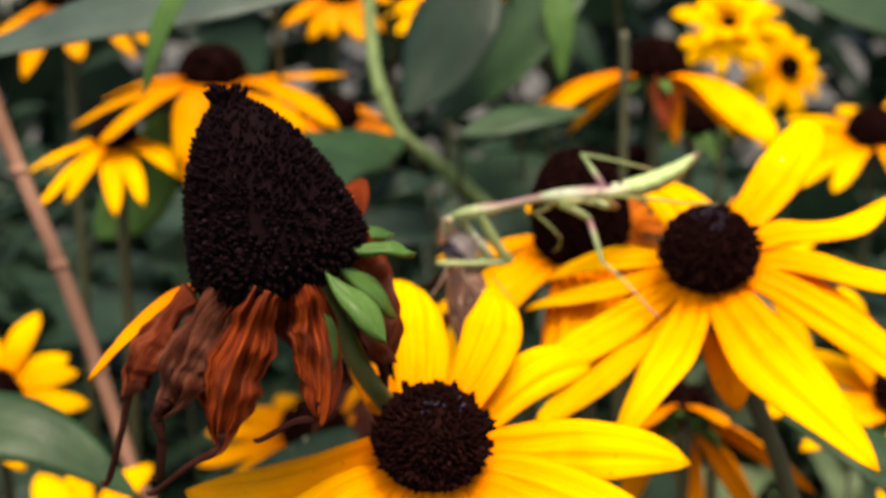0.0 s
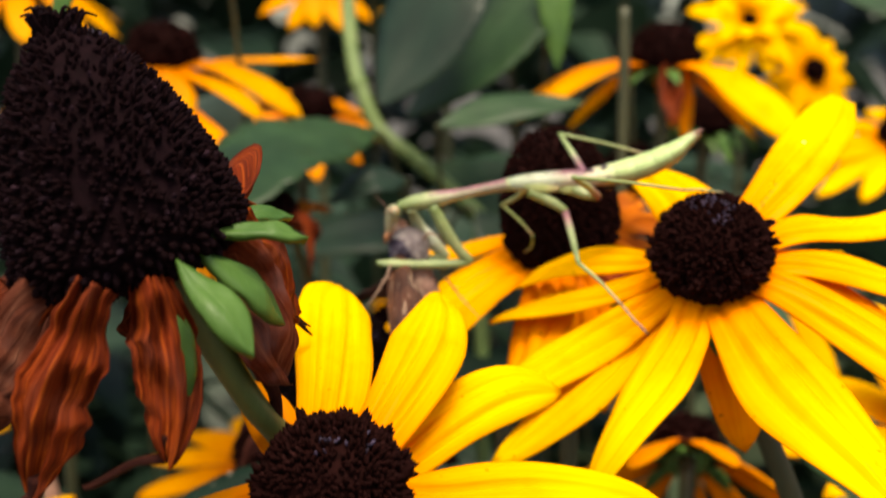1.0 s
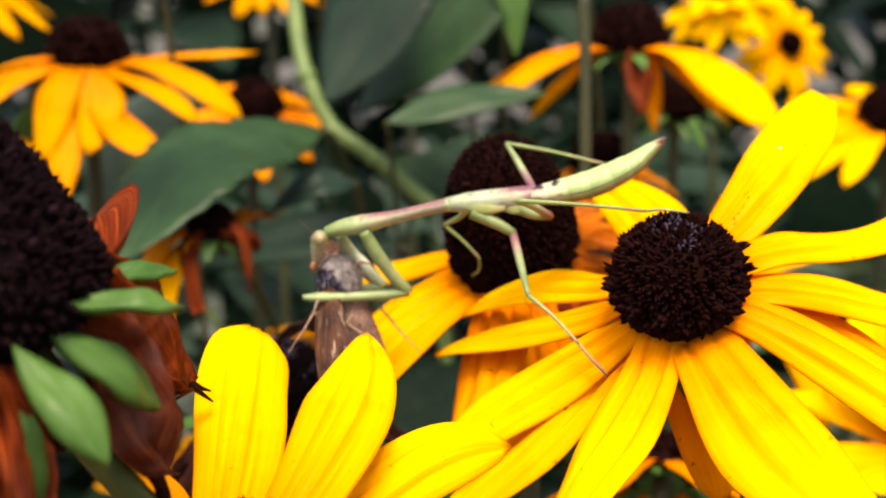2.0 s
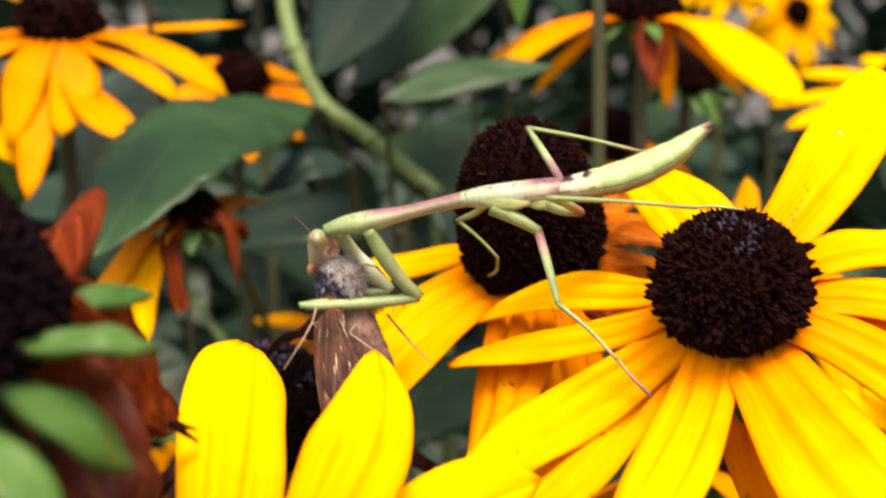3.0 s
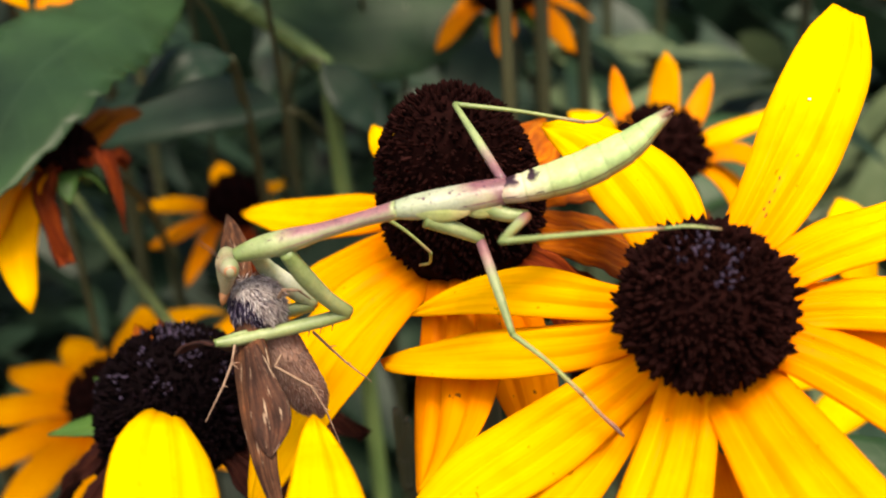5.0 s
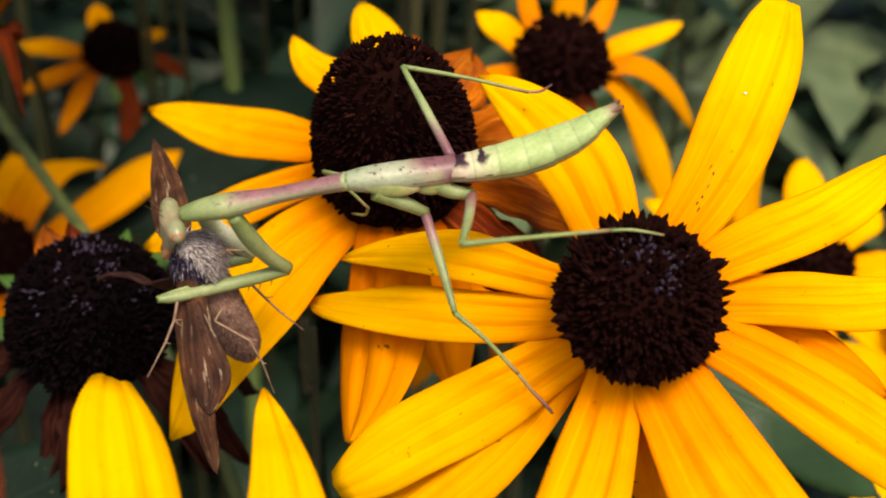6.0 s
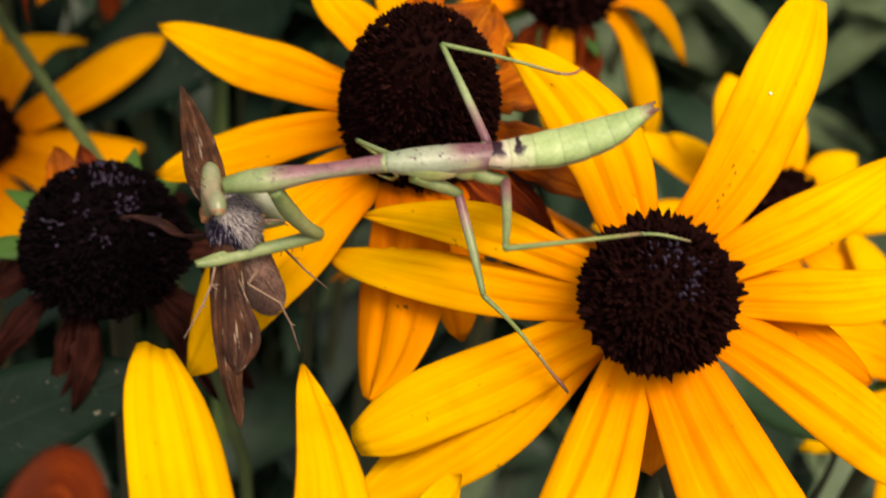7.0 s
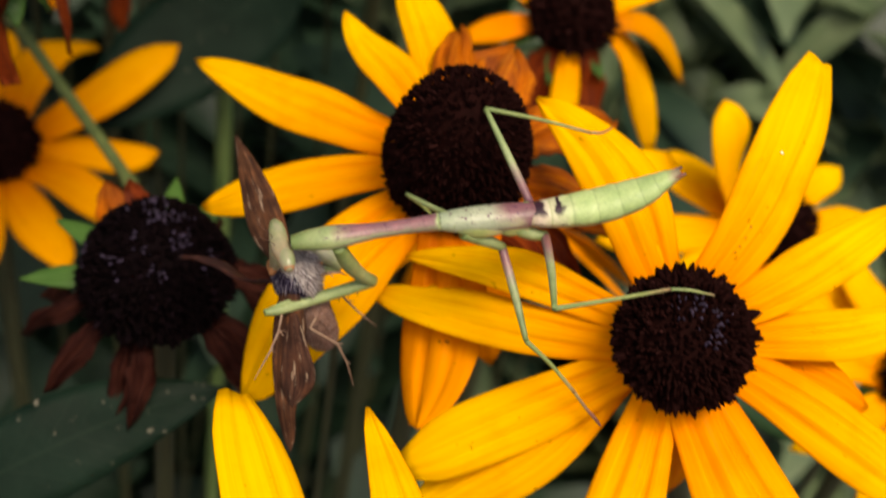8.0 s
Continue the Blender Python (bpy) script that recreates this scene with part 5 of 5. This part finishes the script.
    limb("tibia", [(-0.13, 23.65, 55.55), (0.1, 23.76, 55.575), (0.45, 23.9, 55.565)], [0.04, 0.022, 0.010], M_ARM)
    # far foreleg
    limb("coxa", [(0.38, 24.15, 56.34), (0.52, 24.36, 56.02), (0.74, 24.42, 55.76), (0.97, 24.42, 55.52)], [0.07, 0.105, 0.115, 0.08], M_PALE, sides=12)
    limb("femur", [(0.95, 24.42, 55.52), (0.6, 24.35, 55.5), (0.1, 24.25, 55.5)], [0.08, 0.075, 0.04], M_ARM, sides=10)
    return m


mantis = build_mantis()
HEAD_AT = arr((0.10, 24.05, 56.27))


def build_head():
    """The head, about its own centre: x towards one eye, z up."""
    h = part("head", join(tube([(-0.42, 0, 0.03), (-0.27, 0.0, 0.04), (0, -0.02, 0.02), (0.27, 0.0, 0.04), (0.42, 0, 0.03)], [0.06, 0.105, 0.125, 0.105, 0.06], 14, 24, 0.95), tube([(0, 0, 0.13), (0, -0.01, 0.07), (0, -0.03, -0.06), (0, -0.06, -0.20), (0, -0.09, -0.32), (0, -0.10, -0.38)], [0.08, 0.20, 0.25, 0.17, 0.09, 0.035], 14, 26, 0.46, (0, 1, 0))), M_HEAD)
    h.parent = mantis
    for s in (-1, 1):
        part("eye", ball((0.24 * s, 0.0, 0.03), (0.20, 0.108, 0.125), 12, 16), M_EYE, h)
        part("antenna", tube([(0.07 * s, -0.1, 0.12), (0.09 * s, -0.17, 0.20), (0.11 * s, -0.24, 0.27), (0.14 * s, -0.30, 0.33)], [0.005, 0.004, 0.003, 0.002], 5, 16), M_DARK, h)
        part("mandible", tube([(0.05 * s, -0.07, -0.27), (0.07 * s, -0.11, -0.35), (0.02 * s, -0.13, -0.43)], [0.05, 0.045, 0.012], 8, 10), M_MOUTH, h, "orange-brown mouthpart")
    return h


mantis_head = build_head()


# ---- the moth in its grasp ----
def wing_material(name, stops, cream):
    m, n, l, b = material(name, 0.75, 0.15)
    streak = noise_node(m, 1.0, 5, (7, 2.2, 1), True, 0.65)
    c = ramp(m, streak, stops)
    zone = noise_node(m, 2.2, 4)
    c = mix(m, 0.7, c, ramp(m, zone, [(0.36, (0.36, 0.30, 0.33)), (0.52, (1, 1, 1)), (0.66, (1.9, 1.5, 1.05))]), "MULTIPLY")
    fleck = noise_node(m, 1.0, 4, (5.5, 3.0, 1), True, 0.65)
    c = mix(m, ramp(m, fleck, [(0.575, (0, 0, 0)), (0.65, (cream,) * 3)]), c, (0.42, 0.30, 0.21))
    c = mix(m, 0.5, c, ramp(m, noise_node(m, 26, 3), [(0.3, (0.55, 0.55, 0.55)), (0.7, (1.15, 1.15, 1.15))]), "MULTIPLY")
    l.new(c, b.inputs["Base Color"])
    bump(m, streak, 0.4, 0.03)
    return m


def fur_material(name, stops):
    m, n, l, b = material(name, 0.8, 0.1)
    g = n.new("ShaderNodeNewGeometry")
    l.new(ramp(m, g.outputs["Random Per Island"], stops), b.inputs["Base Color"])
    return m


WING = wing_material("moth_wing", [(0.28, (0.017, 0.006, 0.004)), (0.46, (0.050, 0.019, 0.009)), (0.60, (0.100, 0.040, 0.018)), (0.75, (0.16, 0.078, 0.043))], 0.6)
WING_HIND = wing_material("moth_hind_wing", [(0.28, (0.013, 0.005, 0.004)), (0.48, (0.040, 0.016, 0.010)), (0.62, (0.080, 0.034, 0.020)), (0.75, (0.135, 0.068, 0.045))], 0.75)
WING_DARK = wing_material("moth_crumpled_wing", [(0.28, (0.012, 0.004, 0.004)), (0.5, (0.03, 0.010, 0.009)), (0.75, (0.06, 0.024, 0.018))], 0.2)
FUR = fur_material("moth_fur", [(0.0, (0.010, 0.006, 0.018)), (0.6, (0.045, 0.033, 0.07)), (0.86, (0.20, 0.17, 0.24)), (1.0, (0.62, 0.58, 0.62))])
FUR_PALE = fur_material("moth_fur_pale", [(0.0, (0.10, 0.07, 0.08)), (0.35, (0.38, 0.31, 0.31)), (0.75, (0.68, 0.61, 0.58)), (1.0, (0.85, 0.81, 0.8))])
FUR_BROWN = fur_material("moth_fur_brown", [(0.0, (0.15, 0.075, 0.06)), (0.5, (0.26, 0.15, 0.12)), (1.0, (0.42, 0.29, 0.25))])
MOTH_SKIN = plain_material("moth_skin", (0.15, 0.08, 0.06), (0.30, 0.18, 0.135), 3.0, 0.75, 0.2, 0.5)
MOTH_LEG = plain_material("moth_leg", (0.13, 0.07, 0.05), (0.30, 0.20, 0.14), 6.0, 0.7, 0.2)


def hairs(roots, outs, count_seed, length, lean, thick=0.007):
    """Fine tapering hairs at given roots, combed along lean."""
    rng = random.Random(count_seed)
    verts, faces = [], []
    for p, d in zip(roots, outs):
        q = unit(0.35 * d + arr(lean) + arr([rng.uniform(-0.35, 0.35) for _ in range(3)])) * length * rng.uniform(0.6, 1.4)
        s = unit(np.cross(q, (0.3, 0.5, 0.8))) * thick
        s2 = unit(np.cross(q, s)) * thick
        mid = p + 0.55 * q + 0.1 * length * d
        b = len(verts)
        verts += [p + s, p - 0.5 * s + s2, p - 0.5 * s - s2, mid + 0.7 * s, mid - 0.35 * s + 0.7 * s2, mid - 0.35 * s - 0.7 * s2, p + q]
        for i in range(3):
            j = (i + 1) % 3
            faces += [(b + i, b + j, b + 3 + j, b + 3 + i), (b + 3 + i, b + 3 + j, b + 6)]
    return arr(verts), faces, None


def ball_spots(c, axes, count, seed):
    rng = random.Random(seed)
    d = arr([unit([rng.gauss(0, 1) for _ in range(3)]) for _ in range(count)])
    return arr(c) + d * axes * 0.97, d


def tube_spots(points, radii, count, seed):
    rng = random.Random(seed)
    c = spline(points, 60)
    r = spline([(q, 0, 0) for q in radii], 60)[:, 0]
    tan = np.gradient(c, axis=0)
    roots, outs = [], []
    for _ in range(count):
        i = rng.randrange(60)
        t = unit(tan[i])
        d = unit(np.cross(t, [rng.gauss(0, 1) for _ in range(3)]))
        roots.append(c[i] + d * r[i] * 0.98)
        outs.append(d)
    return roots, outs


MOTH_AT = (0.30, 24.15, 55.70)
moth = thing("moth", MOTH_AT, "brown moth with grey furry thorax held by the mantis", "moth")


def build_wing(name, left, right, tip, normal, label, seed, bulge=0.06, mat=None):
    """A wing about its root at zero: its two edges as (along, across) in its own plane, across to the viewer's right."""
    t = unit(tip)
    side = -unit(np.cross(t, normal))
    nrm = unit(np.cross(t, side))
    nrm = nrm if nrm @ arr(normal) > 0 else -nrm
    rows, cols = 30, 13
    e0, e1 = spline([(a, b, 0) for a, b in left], rows), spline([(a, b, 0) for a, b in right], rows)
    rng = random.Random(seed)
    shift = rng.uniform(0, 50)
    top, uvs = [], []
    for i in range(rows):
        for k in range(cols):
            u = k / (cols - 1)
            q = (1 - u) * e0[i] + u * e1[i]
            lift = bulge * math.sin(math.pi * u) * (1 - i / rows) + 0.035 * noise.noise((3 * q[0] + shift, 5 * q[1], shift))
            top.append(t * q[0] + side * q[1] + nrm * lift)
            uvs.append((u, i / (rows - 1)))
    n = rows * cols
    top = arr(top)
    faces = []
    for i in range(rows - 1):
        for k in range(cols - 1):
            a, b, c, d = i * cols + k, i * cols + k + 1, (i + 1) * cols + k + 1, (i + 1) * cols + k
            faces += [(a, b, c, d), (n + d, n + c, n + b, n + a)]
    rim = [k for k in range(cols)] + [i * cols + cols - 1 for i in range(1, rows)] + [(rows - 1) * cols + k for k in range(cols - 2, -1, -1)] + [i * cols for i in range(rows - 2, 0, -1)]
    faces += [(rim[j], rim[j - 1], n + rim[j - 1], n + rim[j]) for j in range(len(rim))]
    w = part(name, (np.vstack([top, top - nrm * 0.014]), faces, arr(uvs + uvs)), mat or WING, None, label)
    w.parent = moth
    return w


def build_moth():
    t = part("thorax", ball((0.32, 24.15, 55.72), (0.26, 0.28, 0.31)), MOTH_SKIN, moth, "thorax under grey fur")
    tagged(part("fur", hairs(*ball_spots((0.32, 24.15, 55.72), arr((0.27, 0.29, 0.32)), 9000, 3), 3, 0.10, (0.3, -0.4, -0.7), 0.0042), FUR, t, "dark violet-grey fur"), kind="stuff")
    roots, outs = ball_spots((0.32, 24.15, 55.72), arr((0.28, 0.30, 0.33)), 8000, 8)
    pale = [k for k in range(len(roots)) if roots[k][0] - 0.32 + 0.6 * (roots[k][2] - 55.72) > 0.06 or roots[k][2] > 55.92]
    tagged(part("fur", hairs(roots[pale], outs[pale], 9, 0.12, (0.3, -0.35, -0.5), 0.004), FUR_PALE, t, "white collar hairs"), kind="stuff")
    body = [(0.40, 24.15, 55.50), (0.54, 24.12, 55.12), (0.68, 24.15, 54.76), (0.80, 24.22, 54.45), (0.87, 24.28, 54.20)]
    size = [0.25, 0.265, 0.25, 0.205, 0.06]
    ring = arr(size + [0])[:5]
    c = spline(body, 56)
    r = spline([(q, 0, 0) for q in ring], 56)[:, 0] * (1 + 0.05 * ((np.arange(56) / 56 * 7) % 1.0 - 0.5))
    a = part("abdomen", tube(c, r, 16, 56), MOTH_SKIN, moth, "tan segmented abdomen")
    tagged(part("fur", hairs(*tube_spots(body, size, 6500, 4), 5, 0.06, (0.25, -0.05, -1.5), 0.0036), FUR_BROWN, a, "short tan body fur"), kind="stuff")

    def jointed(points, radii):
        path, thick = [points[0]], [radii[0]]
        for k in range(1, len(points)):
            for f in (0.12, 0.88, 1.0):
                path.append(arr(points[k - 1]) * (1 - f) + arr(points[k]) * f)
                thick.append(radii[k - 1] * (1 - f) + radii[k] * f)
        leg = part("leg", tube(path, thick, 7, 4 * (len(path) - 1) + 1), MOTH_LEG, moth)
        for q, d in ((points[-3], (0.09, -0.03, 0.02)), (points[-3], (0.07, -0.05, -0.05)), (points[-2], (0.05, -0.03, 0.0))):
            part("spur", tube([q, arr(q) + 0.5 * arr(d), arr(q) + d], [0.009, 0.007, 0.002], 5, 4), MOTH_LEG, leg)

    jointed([(0.08, 23.62, 55.52), (0.03, 23.5, 55.36), (-0.08, 23.35, 55.18), (-0.30, 23.15, 54.88)], [0.015, 0.014, 0.012, 0.005])
    jointed([(0.56, 23.75, 55.28), (0.47, 23.68, 55.17), (0.84, 23.62, 54.90), (0.97, 23.5, 54.66), (1.09, 23.45, 54.24)], [0.012, 0.015, 0.017, 0.012, 0.005])
    jointed([(0.92, 24.25, 55.26), (1.08, 24.22, 55.06), (1.26, 24.2, 54.84), (1.53, 24.2, 54.55)], [0.018, 0.016, 0.012, 0.005])
    jointed([(0.60, 23.88, 55.90), (0.66, 23.80, 56.02), (0.82, 23.84, 55.98), (0.95, 23.95, 55.80)], [0.02, 0.018, 0.014, 0.006])
    part("hind_wing", leaf_blade([(0.12, 24.4, 55.35), (-0.16, 25.0, 54.85), (-0.53, 25.65, 54.62), (-0.92, 26.15, 54.25)], 0.3, (0.2, 0.4, 0.8), 5, 0, 16, 7, -0.2), WING_DARK, moth, "dark crumpled hind wing")


build_moth()
NEAR_ROOT, FAR_ROOT = arr((0.22, 23.85, 55.55)), arr((0.16, 24.3, 55.85))
DOWN, FACE = (0.12, -1.5, -1.5), (-0.25, -0.7, 0.68)
near_wing = build_wing("fore_wing", [(-0.1, -0.12), (0.2, -0.2), (0.7, -0.215), (1.2, -0.19), (1.6, -0.12), (1.95, -0.03), (2.1, 0.05)], [(-0.1, 0.12), (0.3, 0.2), (0.8, 0.2), (1.2, 0.15), (1.55, 0.11), (1.9, 0.11), (2.11, 0.06)], DOWN, FACE, "narrow brown fore wing hanging downward", 3)
HIND_LIFT = unit(FACE) * 0.05
near_hind = build_wing("hind_wing", [(0.18, -0.06), (0.4, -0.07), (0.8, -0.09), (1.15, -0.08), (1.34, -0.02), (1.44, 0.06)], [(0.18, 0.10), (0.36, 0.17), (0.65, 0.27), (0.92, 0.36), (1.14, 0.34), (1.31, 0.22), (1.45, 0.08)], DOWN, FACE, "broad brown hind wing with cream flecks", 6, 0.03, WING_HIND)
far_wing = build_wing("fore_wing", [(0, -0.12), (0.5, -0.22), (1.2, -0.22), (2.0, -0.13), (2.63, -0.01)], [(0, 0.12), (0.5, 0.25), (1.0, 0.27), (1.9, 0.14), (2.64, 0.01)], (-0.24, 2.62, -0.04), (-0.55, -0.15, 0.8), "brown fore wing spread away", 4)


def motions():
    """The mantis nods while it feeds; the moth's near wing trembles."""
    at = (Vector(HEAD_AT) - ORIGIN[mantis.name]) * U
    nods = [(0.0, 0, -12), (1.5, 2, -12), (3.5, -2, -11), (4.5, 0, -10), (5.2, 2, -8), (6.4, 0, 0), (7.0, -2, 2), (7.5, 3, 3), (8.0, 0, 2)]
    walk(mantis_head, [(t, pose(at.x, at.y, at.z, 0, tip, -86 + turn)) for t, turn, tip in nods])
    root = (Vector(NEAR_ROOT) - Vector(MOTH_AT)) * U
    flutter = [(0.0, 0, 0), (3.5, 0, 0), (5.2, 2, 0), (6.3, 12, -2), (6.6, 12, 0), (7.0, 12, -4), (7.2, 4, 1), (7.6, 14, -9), (8.0, 19, -12)]
    walk(near_wing, [(t, pose(root.x, root.y, root.z, a, 0, b)) for t, a, b in flutter])
    over = root + Vector(HIND_LIFT) * U
    walk(near_hind, [(t, pose(over.x, over.y, over.z, a, 0, b)) for t, a, b in flutter])
    root2 = (Vector(FAR_ROOT) - Vector(MOTH_AT)) * U
    walk(far_wing, [(t, pose(root2.x, root2.y, root2.z, a, 0, 0)) for t, a in ((0.0, 0), (5.0, 0), (6.5, 1), (7.5, -1), (8.0, 0))])


motions()
